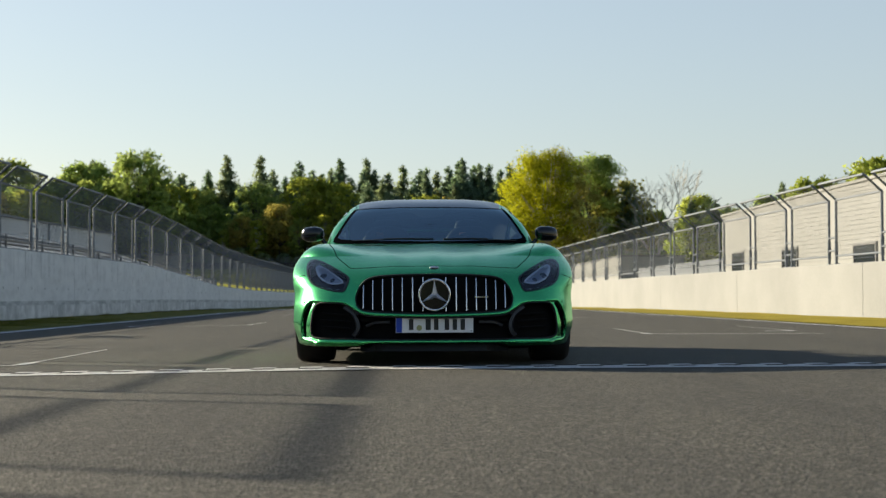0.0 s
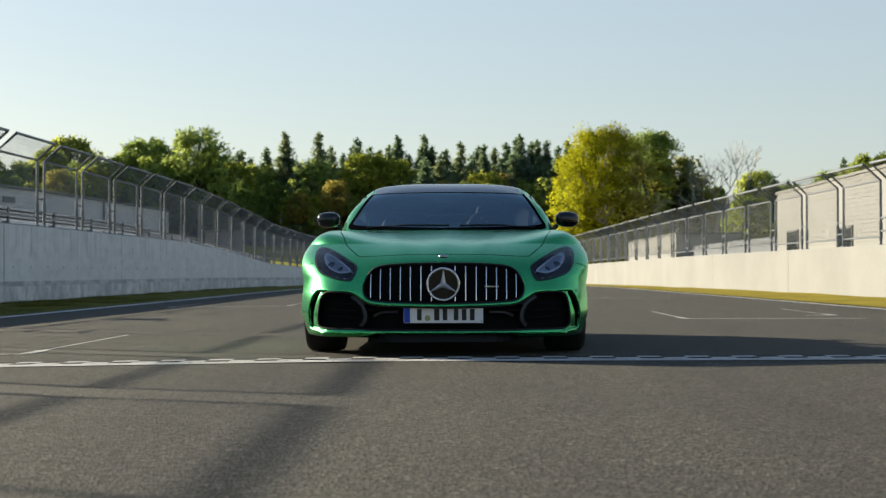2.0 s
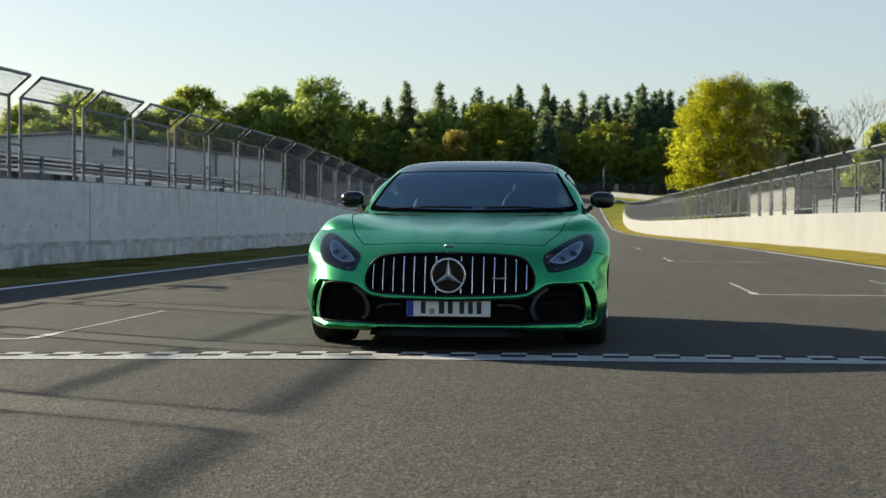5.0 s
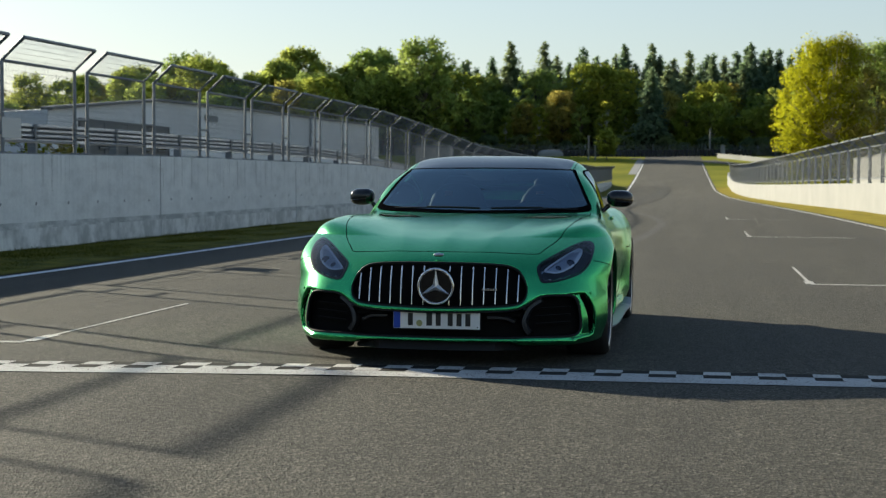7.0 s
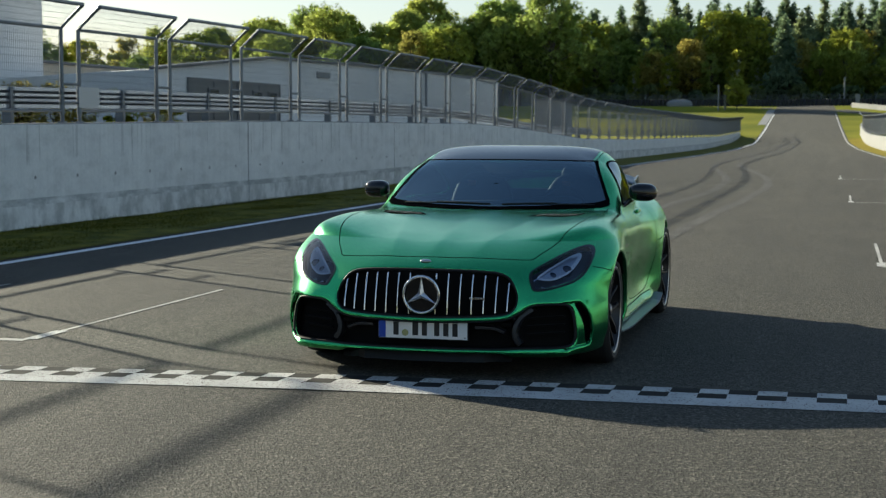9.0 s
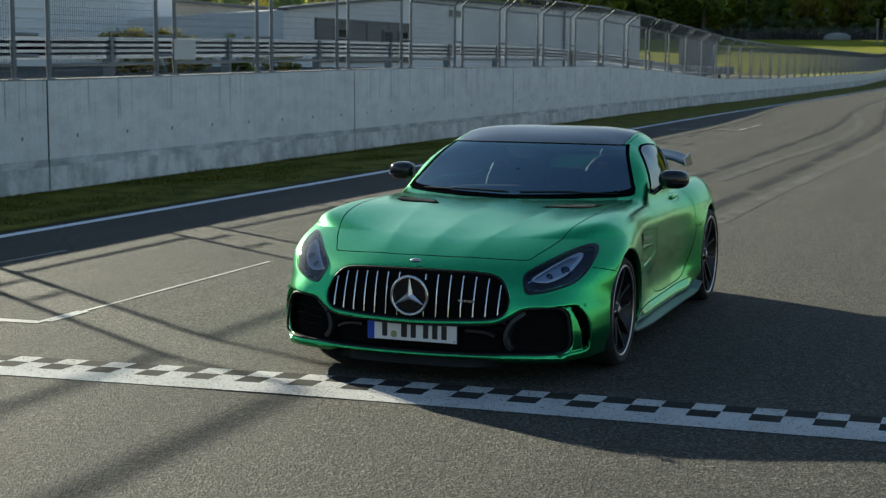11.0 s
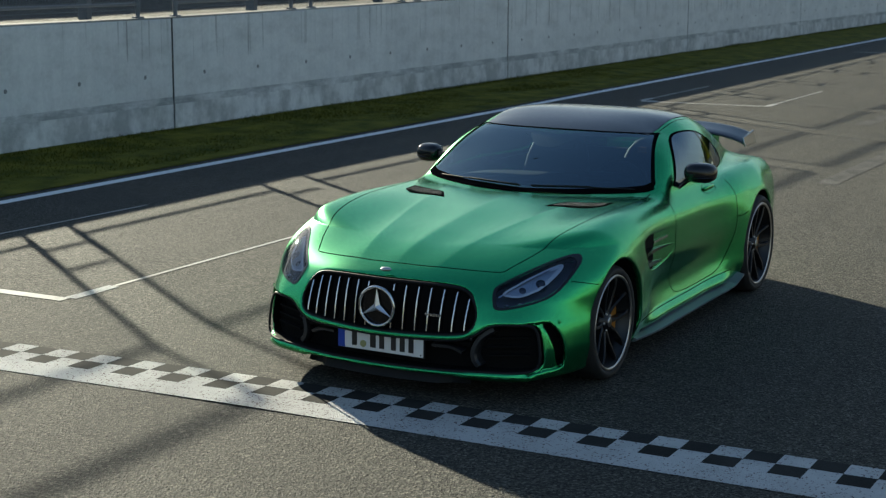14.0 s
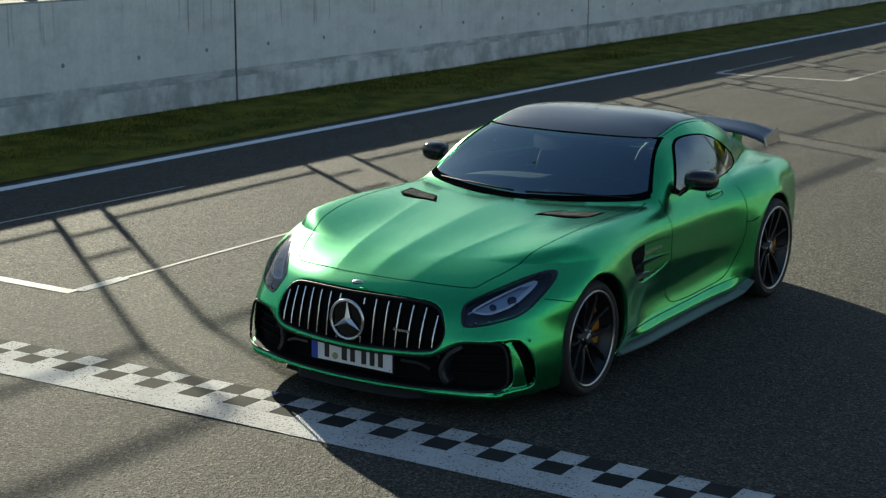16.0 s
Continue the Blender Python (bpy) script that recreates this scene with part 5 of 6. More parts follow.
for x in (-0.247, 0.247):
    for z in (0.232, 0.318):
        part("plate_screw", ball((x, -0.873, z), (0.004, 0.002, 0.004), 2, 8), INK, plate)
part("plate_mount", box(-0.2, 0.2, -0.858, -0.78, 0.225, 0.325, 0.01), BLACK_PLASTIC, plate)

# lower intakes: struts, fins and splitter
intake = part("intake_bar", box(-0.5, 0.5, -0.86, -0.80, 0.292, 0.318, 0.008), INTAKE, car)
for v in intake.data.vertices:
    v.co.y += 0.33 * v.co.x**2 - 0.01
for s in (-1, 1):
    pts = smooth_path(((0.61, 0.395), (0.545, 0.345), (0.515, 0.28), (0.52, 0.23), (0.545, 0.195)), 4)
    blade([(s * p[0], face_at(p[0], p[1]) + 0.045, p[1]) for p in pts], 0.035, 0.07, STRUT, "intake_strut", car)
    pts = smooth_path(((0.46, 0.265), (0.40, 0.288), (0.3, 0.292)), 4)
    blade([(s * p[0], face_at(p[0], p[1]) + 0.04, p[1]) for p in pts], 0.022, 0.06, STRUT, "intake_trim", car)
    for z in (0.255, 0.30, 0.345):
        bm = box(0.575, 0.775, -0.08, -0.05, z - 0.005, z + 0.005, 0.002)
        for v in bm.verts:
            v.co = Vector((s * v.co.x, v.co.y + 0.15 + face_at(v.co.x, z), v.co.z + 0.10 * (v.co.x - 0.69) * 0.5))
        part("intake_fin", bm, INTAKE, car)
    c = lay(whole_field, np.array([[-0.552, 0.425]]), from_side, (-1, 0, 0), 0.0)[0][0]
    part("parking_sensor", ball((s * c[0], c[1], c[2]), (0.005, 0.011, 0.011), 2, 12), PAINT, car)
    part("parking_sensor", ball((s * 0.52, face_at(0.52, 0.345) + 0.008, 0.345), (0.01, 0.006, 0.01), 2, 12), BLACK_PLASTIC, car)
bm = bmesh.new()
lo = [(x, face_at(x, 0.135) + (0.012 if abs(x) < 0.4 else 0.05)) for x in np.linspace(-0.5, 0.5, 21)]
for z in (0.096, 0.145):
    for x, y in lo:
        bm.verts.new((x, y + (0.02 if z > 0.1 else 0.0), z - (0.024 if z > 0.1 and abs(x) > 0.44 else 0)))
    for x, y in lo:
        bm.verts.new((x, -0.45, z))
bm.verts.ensure_lookup_table()
n = 21
for k in range(n - 1):
    a = bm.verts
    bm.faces.new((a[k], a[k + 1], a[n + k + 1], a[n + k]))
    bm.faces.new((a[2 * n + k], a[3 * n + k], a[3 * n + k + 1], a[2 * n + k + 1]))
    bm.faces.new((a[k], a[2 * n + k], a[2 * n + k + 1], a[k + 1]))
part("splitter", bm, BLACK_PLASTIC, car)

# headlamps
LAMP_GREY = material("lamp_reflector", (0.55, 0.56, 0.58), 0.2, 1.0)
LAMP_DARK = material("lamp_housing", (0.055, 0.062, 0.08), 0.22, 0.3)
LAMP_INNER = material("lamp_inner", (0.46, 0.50, 0.58), 0.28, 0.6)
LAMP_LENS = material("lamp_lens", (0.05, 0.06, 0.09), 0.08, 0.4)
LAMP_WHITE = material("light_guide", (0.8, 0.82, 0.85), 0.25)
for s in (False, True):
    lens = laid_patch("headlamp", whole_field, LAMP, from_lamp, LAMP_WAY, 0.002, CLEAR, car, 0, 8, "swept-back headlamp behind clear glass", s)
    laid_patch("lamp_housing", whole_field, LAMP, from_lamp, LAMP_WAY, -0.05, LAMP_DARK, lens, 0, 6, "", s)
    laid_patch("lamp_border", whole_field, LAMP, from_lamp, LAMP_WAY, 0.003, GLOSS_BLACK, lens, 0.90, 3, "", s)
    guide = smooth_path(((0.775, 0.59), (0.71, 0.562), (0.645, 0.565), (0.632, 0.578), (0.70, 0.632), (0.775, 0.68), (0.815, 0.693), (0.822, 0.665), (0.80, 0.62)), 6)
    laid_patch("lamp_lens", whole_field, np.array(guide), from_lamp, LAMP_WAY, -0.022, LAMP_INNER, lens, 0, 5, "", s)
    laid_line("light_guide", whole_field, guide, from_lamp, LAMP_WAY, 0.012, LAMP_WHITE, lens, -0.012, s, True, "pale curved light guide")
    laid_line("light_guide_tip", whole_field, smooth_path(((0.775, 0.674), (0.815, 0.685), (0.814, 0.655), (0.795, 0.615)), 6), from_lamp, LAMP_WAY, 0.02, LAMP_WHITE, lens, -0.011, s)
    laid_line("lamp_trim", whole_field, smooth_path(((0.61, 0.56), (0.66, 0.60), (0.73, 0.655), (0.80, 0.70), (0.85, 0.708)), 5), from_lamp, LAMP_WAY, 0.008, LAMP_GREY, lens, -0.02, s)
    sign = -1 if s else 1
    for u, v, r in ((0.775, 0.62, 0.034), (0.705, 0.592, 0.026)):
        c = lay(whole_field, np.array([[u, v]]), from_lamp, LAMP_WAY, -0.04)[0][0]
        part("projector", ball((sign * c[0], c[1], c[2]), (r, r, r), 2, 20), LAMP_LENS, lens, "", True)
    for u in (0.66, 0.72, 0.775):
        c = lay(whole_field, np.array([[u, 0.517 + 0.14 * (u - 0.66)]]), from_lamp, LAMP_WAY, -0.014)[0][0]
        part("lamp_reflector", ball((sign * c[0], c[1], c[2]), (0.015, 0.008, 0.008), 2, 10), LAMP_GREY, lens)

# bonnet vents with mesh
def straight(corners, n=8):
    """A closed outline with straight sides."""
    c = np.array(corners, float)
    return np.concatenate([c[i] + (c[(i + 1) % len(c)] - c[i]) * np.linspace(0, 1, n, endpoint=False)[:, None] for i in range(len(c))])


VENT_WIRE = material("vent_wire", (0.15, 0.16, 0.16), 0.6, 0, 0.2)
VENT_TOP = straight(((0.335, 0.455), (0.40, 0.565), (0.53, 0.625), (0.67, 0.685), (0.655, 0.545), (0.59, 0.475)))
for s in (False, True):
    vent = laid_patch("bonnet_vent", whole_field, VENT_TOP, from_above, (0, 0, -1), 0.0015, SHUT, car, 0, 5, "black mesh bonnet vent", s)
    laid_patch("vent_edge", whole_field, VENT_TOP, from_above, (0, 0, -1), 0.003, SEAL, vent, 0.9, 2, "", s)
    for k in range(17):
        u0 = 0.385 + 0.0152 * k
        laid_line("vent_mesh", whole_field, [(u0, 0.470 + 0.22 * (u0 - 0.385)), (u0 + 0.014, 0.55 + 0.42 * (u0 - 0.385))], from_above, (0, 0, -1), 0.0022, VENT_WIRE, vent, 0.0035, s)
    for k in range(7):
        laid_line("vent_mesh", whole_field, [(0.375 + 0.008 * k, 0.482 + 0.0135 * k), (0.645 + 0.002 * k, 0.555 + 0.0175 * k)], from_above, (0, 0, -1), 0.0022, VENT_WIRE, vent, 0.003, s)

# wheels
for ay, az, radius, arch in AXLES:
    front = ay < 1
    rim, wide, out = (0.262, 0.27, 0.975) if front else (0.283, 0.31, 0.99)
    for s in (-1, 1):
        axis = (ay, az)

        def turned(profile, n=64):
            return lathe([(r, s * (out + x)) for r, x in profile], axis, n)

        wheel = part("wheel", turned(((rim - 0.013, -0.0095), (rim - 0.018, -0.03), (rim - 0.04, -0.05), (rim - 0.05, -0.12), (rim - 0.045, -wide + 0.03), (rim, -wide + 0.02), (rim + 0.004, -wide + 0.02))), RIM_BLACK, car, "black twin-spoke wheel with polished rim edge", True)
        part("tyre", turned(((rim + 0.001, -0.02), (rim + 0.008, -0.004), (rim + 0.03, 0.002), (radius - 0.02, -0.006), (radius - 0.006, -0.022), (radius, -0.04), (radius, -wide / 2), (radius, -wide + 0.05), (radius - 0.012, -wide + 0.01), (rim + 0.02, -wide), (rim, -wide + 0.01)), 72), RUBBER, wheel, "", True)
        part("rim_edge", turned(((rim + 0.005, -0.012), (rim + 0.002, -0.003), (rim - 0.008, -0.004), (rim - 0.013, -0.009))), SATIN_STEEL, wheel, "polished silver rim edge", True)
        part("hub", turned(((0.001, -0.030), (0.032, -0.030), (0.036, -0.035), (0.06, -0.052), (0.07, -0.07), (0.07, -0.12)), 32), RIM_BLACK, wheel, "", True)
        part("hub_cap", turned(((0.001, -0.026), (0.02, -0.026), (0.027, -0.029), (0.028, -0.033)), 28), SATIN_STEEL, wheel, "", True)
        for k in range(10):
            pair = (k // 2) * math.tau / 5 + (0.24 if k % 2 else -0.24) + (0.3 if front else 0.1)
            inner = (k // 2) * math.tau / 5 + (0.45 if k % 2 else -0.45) + (0.3 if front else 0.1)
            bm = bmesh.new()
            rows = []
            for f, w, dx in ((0.0, 0.014, -0.052), (0.35, 0.0095, -0.042), (0.75, 0.0085, -0.028), (1.0, 0.013, -0.024)):
                r = 0.055 + (rim - 0.02 - 0.055) * f
                a = inner + (pair - inner) * f
                c = Vector((s * (out + dx), ay + r * math.cos(a), az + r * math.sin(a)))
                t = Vector((0, -math.sin(a), math.cos(a)))
                o = Vector((s, 0, 0))
                rows.append([bm.verts.new(c + q) for q in (-t * w, -t * w * 0.55 + o * 0.006, t * w * 0.55 + o * 0.006, t * w, t * w * 0.8 - o * 0.035, -t * w * 0.8 - o * 0.035)])
            for p, q in zip(rows, rows[1:]):
                for j in range(6):
                    bm.faces.new((p[j], p[(j + 1) % 6], q[(j + 1) % 6], q[j]))
            bmesh.ops.recalc_face_normals(bm, faces=bm.faces)
            part("spoke", bm, RIM_BLACK, wheel)
        for k in range(5):
            a = math.tau * (k + 0.5) / 5
            part("wheel_nut", ball((s * (out - 0.045), ay + 0.046 * math.cos(a), az + 0.046 * math.sin(a)), (0.008, 0.008, 0.008), 3, 8), SATIN_STEEL, wheel)
        part("brake_disc", turned(((0.08, -0.125), (0.19, -0.125), (0.192, -0.13), (0.192, -0.155), (0.08, -0.155)), 48), SATIN_STEEL, wheel)
        bm = bmesh.new()
        rows = []
        for k in range(9):
            a = -0.55 + 1.1 * k / 8 + 0.15
            d = Vector((0, math.cos(a), math.sin(a)))
            c = Vector((0, ay, az))
            rows.append([bm.verts.new(c + d * r + Vector((s * (out + x), 0, 0))) for r, x in ((0.135, -0.08), (0.205, -0.075), (0.215, -0.09), (0.215, -0.18), (0.135, -0.18))])
        for p, q in zip(rows, rows[1:]):
            for j in range(5):
                bm.faces.new((p[j], p[(j + 1) % 5], q[(j + 1) % 5], q[j]))
        bm.faces.new(rows[0])
        bm.faces.new(rows[-1][::-1])
        bmesh.ops.recalc_face_normals(bm, faces=bm.faces)
        part("brake_caliper", bm, YELLOW, wheel, "yellow brake caliper")

# door mirrors
for s in (-1, 1):
    bm = ball((0, 0, 0), (0.094, 0.085, 0.062), 2.7, 28)
    for v in bm.verts:
        if v.co.y > 0.03:
            v.co.y = 0.03 + (v.co.y - 0.03) * 0.25
        v.co.z += 0.10 * v.co.x * (0.4 if v.co.x > 0 else 0.9) * -0.3
        v.co.y += 0.22 * v.co.x
        v.co = Vector((s * (0.957 + v.co.x), 1.40 + v.co.y, 0.975 + v.co.z))
    if s < 0:
        bmesh.ops.reverse_faces(bm, faces=bm.faces)
    mirror_head = part("door_mirror", bm, GLOSS_BLACK, car, "gloss black door mirror", True)
    part("mirror_stalk", tube([(s * 0.80, 1.33, 0.865), (s * 0.835, 1.36, 0.885), (s * 0.875, 1.39, 0.925)], [0.02, 0.015, 0.017], 10), GLOSS_BLACK, mirror_head, "", True)
    part("mirror_trim", ball((s * 0.965, 1.375, 0.952), (0.078, 0.068, 0.006), 2.4, 16), GLOSS_BLACK, mirror_head)
    part("mirror_glass", box(s * 0.957 - 0.075, s * 0.957 + 0.075, 1.437, 1.443, 0.93, 1.02, 0.002), CHROME, mirror_head)
    # door handle; the shade of its hollow is drawn as a thin dark ring
    hollow = outline(((1.70, 0.815), (1.73, 0.845), (1.82, 0.85), (1.91, 0.84), (1.915, 0.81), (1.82, 0.795), (1.74, 0.795)), 4)
    laid_patch("handle_hollow_shade", whole_field, hollow, from_side, (-1, 0, 0), 0.0012, SHUT, car, 0.94, 3, "", s < 0)
    c = lay(whole_field, np.array([[1.81, 0.822]]), from_side, (-1, 0, 0), 0.008)[0][0]
    part("door_handle", ball((s * c[0], c[1], c[2]), (0.012, 0.095, 0.016), 2.6, 20), PAINT, car, "", True)
    # side vent: fin and script bars
    bm = bmesh.new()
    rows = []
    for k in range(7):
        f = k / 6
        y, z, t = 0.50 + 0.55 * f, 0.610 - 0.022 * f, 0.022 * (1 - f) ** 0.6 + 0.003
        x = float(half_width(np.array(y), np.array(z)))
        rows.append([bm.verts.new((s * q, y, w)) for q, w in ((x - 0.05, z - t), (x - 0.002, z - t * 0.6), (x + 0.001, z + t * 0.4), (x - 0.05, z + t))])
    for p, q in zip(rows, rows[1:]):
        for j in range(4):
            bm.faces.new((p[j], p[(j + 1) % 4], q[(j + 1) % 4], q[j]))
    bmesh.ops.recalc_face_normals(bm, faces=bm.faces)
    fin = part("vent_fin", bm, GLOSS_BLACK, car)
    bm = bmesh.new()
    rows = []
    for k in range(7):
        f = k / 6
        y, z, t = 0.56 + 0.36 * f, 0.532 - 0.022 * f, 0.022 * (1 - f) ** 0.7 + 0.003
        x = float(half_width(np.array(y), np.array(z)))
        rows.append([bm.verts.new((s * q, y, w)) for q, w in ((x - 0.05, z - t), (x - 0.012, z - t * 0.7), (x - 0.008, z + t * 0.6), (x - 0.05, z + t))])
    for p, q in zip(rows, rows[1:]):
        for j in range(4):
            bm.faces.new((p[j], p[(j + 1) % 4], q[(j + 1) % 4], q[j]))
    bm.faces.new(rows[0])
    bmesh.ops.recalc_face_normals(bm, faces=bm.faces)
    part("vent_blade", bm, SATIN_STEEL, fin, "silver wedge in the side vent")
    for k in range(7):
        y = 0.72 + 0.032 * k
        x = float(WIDTH(np.array(y))) - 0.055 + 0.075 * (y - 0.5) + 0.002
        part("side_script", box(min(s * x, s * (x + 0.004)), max(s * x, s * (x + 0.004)), y, y + 0.022, 0.634 + 0.001 * k, 0.65 + 0.001 * k), CHROME, car)
    # sill blade
    bm = bmesh.new()
    rows = []
    for k in range(13):
        y = 0.36 + 1.86 * k / 12
        w = 1.0 + 0.012 * min(1, max(0, (y - 1.7) / 0.4)) - 0.03 * max(0, 1 - (y - 0.36) / 0.25)
        rise = 0.05 * max(0, (y - 1.95) / 0.27) ** 2
        rows.append([bm.verts.new((s * q, y, z + rise)) for q, z in ((0.86, 0.125), (w - 0.02, 0.126), (w, 0.136), (w, 0.146), (w - 0.03, 0.152), (0.86, 0.175))])
    for p, q in zip(rows, rows[1:]):
        for j in range(6):
            bm.faces.new((p[j], p[(j + 1) % 6], q[(j + 1) % 6], q[j]))
    bm.faces.new(rows[0])
    bm.faces.new(rows[-1][::-1])
    bmesh.ops.recalc_face_normals(bm, faces=bm.faces)
    part("sill_blade", bm, SILL, car, "grey glossy sill blade")

# rear wing
bm = bmesh.new()
rows = []
for k in range(17):
    x = -0.674 + 1.348 * k / 16
    sag = 0.03 * (1 - (x / 0.7) ** 2) - 0.05 * (abs(x) / 0.674) ** 5
    rows.append([bm.verts.new((x, 3.16 + y, 1.0 + z + sag)) for y, z in ((0.0, 0.0), (0.02, 0.012), (0.12, 0.022), (0.24, 0.045), (0.26, 0.05), (0.24, 0.035), (0.12, 0.002), (0.02, -0.008))])
for p, q in zip(rows, rows[1:]):
    for j in range(8):
        bm.faces.new((p[j], p[(j + 1) % 8], q[(j + 1) % 8], q[j]))
bmesh.ops.recalc_face_normals(bm, faces=bm.faces)
wing = part("rear_wing", bm, CARBON, car, "dark rear wing on green uprights", True)
for s in (-1, 1):
    bm = box(s * 0.678 - 0.006, s * 0.678 + 0.006, 3.15, 3.43, 0.905, 1.0, 0.004)
    for v in bm.verts:
        v.co.z += 0.12 * (v.co.y - 3.15) + (0.03 * (3.43 - v.co.y) / 0.28 if v.co.z < 0.95 else 0)
        v.co.x += s * 0.25 * (0.96 - v.co.z)
    part("end_plate", bm, CARBON, wing)
    part("end_plate_edge", tube([(s * 0.689, 3.152, 0.938), (s * 0.681, 3.145, 0.965), (s * 0.67, 3.152, 0.998)], 0.006, 6), SATIN_STEEL, wing)
    part("wing_support", box(s * 0.42 - 0.012, s * 0.42 + 0.012, 3.20, 3.34, 0.86, 1.015, 0.006), PAINT, wing)

# cabin
dash = part("dashboard", ball((0, 1.22, 0.80), (0.70, 0.33, 0.11), 3.0, 32), LEATHER, car, "", True)
part("instrument_hood", ball((0.36, 1.30, 0.90), (0.19, 0.12, 0.045), 2.5, 20), LEATHER, dash, "", True)
bm = bmesh.new()
for k in range(28):
    a, b = math.tau * k / 28, math.tau * (k + 1) / 28
    add_tube(bm, [(0.36 + 0.18 * math.cos(a), 1.56 + 0.06 * math.sin(a), 0.82 + 0.17 * math.sin(a)), (0.36 + 0.18 * math.cos(b), 1.56 + 0.06 * math.sin(b), 0.82 + 0.17 * math.sin(b))], 0.015, 6, False)
part("steering_wheel", bm, LEATHER, car)
for s in (-1, 1):
    seat = part("seat", ball((s * 0.36, 1.98, 0.45), (0.25, 0.28, 0.12), 3.0), LEATHER, car, "black bucket seat", True)
    bm = ball((0, 0, 0), (0.25, 0.08, 0.36), 3.2, 28)
    for v in bm.verts:
        v.co.x *= 1 - 0.25 * max(0, v.co.z)
        v.co.y += 0.25 * v.co.z - 0.1 * abs(v.co.x)
        v.co += Vector((s * 0.36, 2.16, 0.72))
    part("backrest", bm, LEATHER, seat, "", True)
    part("headrest", ball((s * 0.36, 2.28, 1.05), (0.13, 0.05, 0.09), 3.0), LEATHER, seat, "", True)
    part("belt", box(s * 0.36 - 0.09, s * 0.36 - 0.03, 2.08, 2.10, 0.98, 1.02, 0.003), ORANGE, seat, "orange belt strap")
part("rear_bulkhead", box(-0.68, 0.68, 2.50, 2.56, 0.4, 0.95, 0.02), LEATHER, car)
part("cabin_floor", box(-0.72, 0.72, 0.9, 2.55, 0.2, 0.24), LEATHER, car)
part("rear_view_mirror", ball((0, 1.37, 1.10), (0.12, 0.02, 0.035), 3.0), LEATHER, car, "", True)
laid_patch("sensor_housing", whole_field, outline(((-0.16, 1.187), (0.16, 1.187), (0.12, 1.13), (0.05, 1.105), (-0.05, 1.105), (-0.12, 1.13)), 5), from_front, (0, 1, 0), -0.006, LEATHER, car, 0, 4)
for s, a, b in ((1, -0.62, 0.02), (-1, 0.10, 0.68)):
    pts = [(a + (b - a) * k / 10, 0.893 + 0.006 * math.sin(math.pi * k / 10)) for k in range(11)]
    p, _ = lay(whole_field, np.array(pts), from_front, (0, 1, 0), 0.012)
    part("wiper", tube([tuple(q) for q in p], 0.004, 6), BLACK_PLASTIC, car)
    part("wiper_arm", tube([tuple(q + (0, -0.012, 0.006)) for q in (p[4:] if s > 0 else p[:7])], 0.005, 6), BLACK_PLASTIC, car)


# ---- buildings beyond the walls ----
def opening(root, name, x, y0, y1, z0, z1, mat, side, slats=0, posts=0):
    """A framed opening set into a wall that faces side (+1: towards +x)."""
    o = part(name, box(x - 0.02, x + 0.02, y0, y1, z0, z1, 0.01), mat, root)
    f = 0.08
    for a, b, c, d in ((y0 - f, y1 + f, z1, z1 + f), (y0 - f, y1 + f, z0 - f, z0), (y0 - f, y0, z0, z1), (y1, y1 + f, z0, z1)):
        part("frame", box(x - 0.05, x + 0.05, a, b, c, d, 0.01), ROOF_EDGE, o)
    for k in range(slats):
        z = z0 + (z1 - z0) * (k + 0.5) / slats
        part("slat", box(min(x, x + side * 0.05), max(x, x + side * 0.05), y0, y1, z - 0.02, z + 0.02, 0.005), mat, o)
    for k in range(posts):
        y = y0 + (y1 - y0) * (k + 1) / (posts + 1)
        part("mullion", box(x - 0.05, x + 0.05, y - 0.05, y + 0.05, z0, z1, 0.01), ROOF_EDGE, o)
    return o


GLASS_DARK = material("dark_pane", (0.02, 0.025, 0.03), 0.1)
pits = thing("pit_building", "long low pale grey clad building with a dark garage front", "building")
bm = bmesh.new()
shape = ((36.8, 1.2), (36.8, 3.3), (37.2, 3.35), (47, 4.1), (60, 4.3), (88, 4.55), (88, 1.2))
rows = [[bm.verts.new((x, y, z if x > -30 else min(z, 2.6))) for y, z in shape] for x in (-33, -19.2)]
bm.faces.new(rows[0])
bm.faces.new(rows[1][::-1])
for k in range(len(shape)):
    bm.faces.new((rows[0][k], rows[0][k - 1], rows[1][k - 1], rows[1][k]))
bmesh.ops.recalc_face_normals(bm, faces=bm.faces)
part("wall", bm, CLADDING, pits)
for (y0, z0), (y1, z1) in zip(shape[1:5], shape[2:6]):
    a = math.atan2(z1 - z0, y1 - y0)
    bm = box(-19.45, -19.05, 0, math.hypot(y1 - y0, z1 - z0), -0.02, 0.08, 0.02)
    bmesh.ops.transform(bm, matrix=Matrix.Translation((0, y0, z0)) @ Matrix.Rotation(a, 4, "X"), verts=bm.verts)
    part("roof_edge", bm, ROOF_EDGE, pits)
opening(pits, "garage_front", -19.18, 39.3, 48.0, 1.7, 3.05, DARK_DOOR, 1, 0, 3)
for y in (41.0, 45.2, 46.8):
    opening(pits, "window", -19.15, y, y + 0.8, 2.2, 2.75, GLASS_DARK, 1)
for k in range(14):
    z = 1.5 + 0.2 * k
    part("cladding_rib", box(-19.2, -19.17, 49 if z > 3.0 else 50, 87.9, z, z + 0.015), CLADDING, pits) if z < 4.1 else None
part("downpipe", tube([(-19.1, 70, 1.3), (-19.1, 70, 4.35)], 0.06, 8), GALVANISED, pits)
part("sign", box(-19.17, -19.13, 52.5, 54.2, 3.55, 3.8, 0.01), WHITE_WALL, pits)

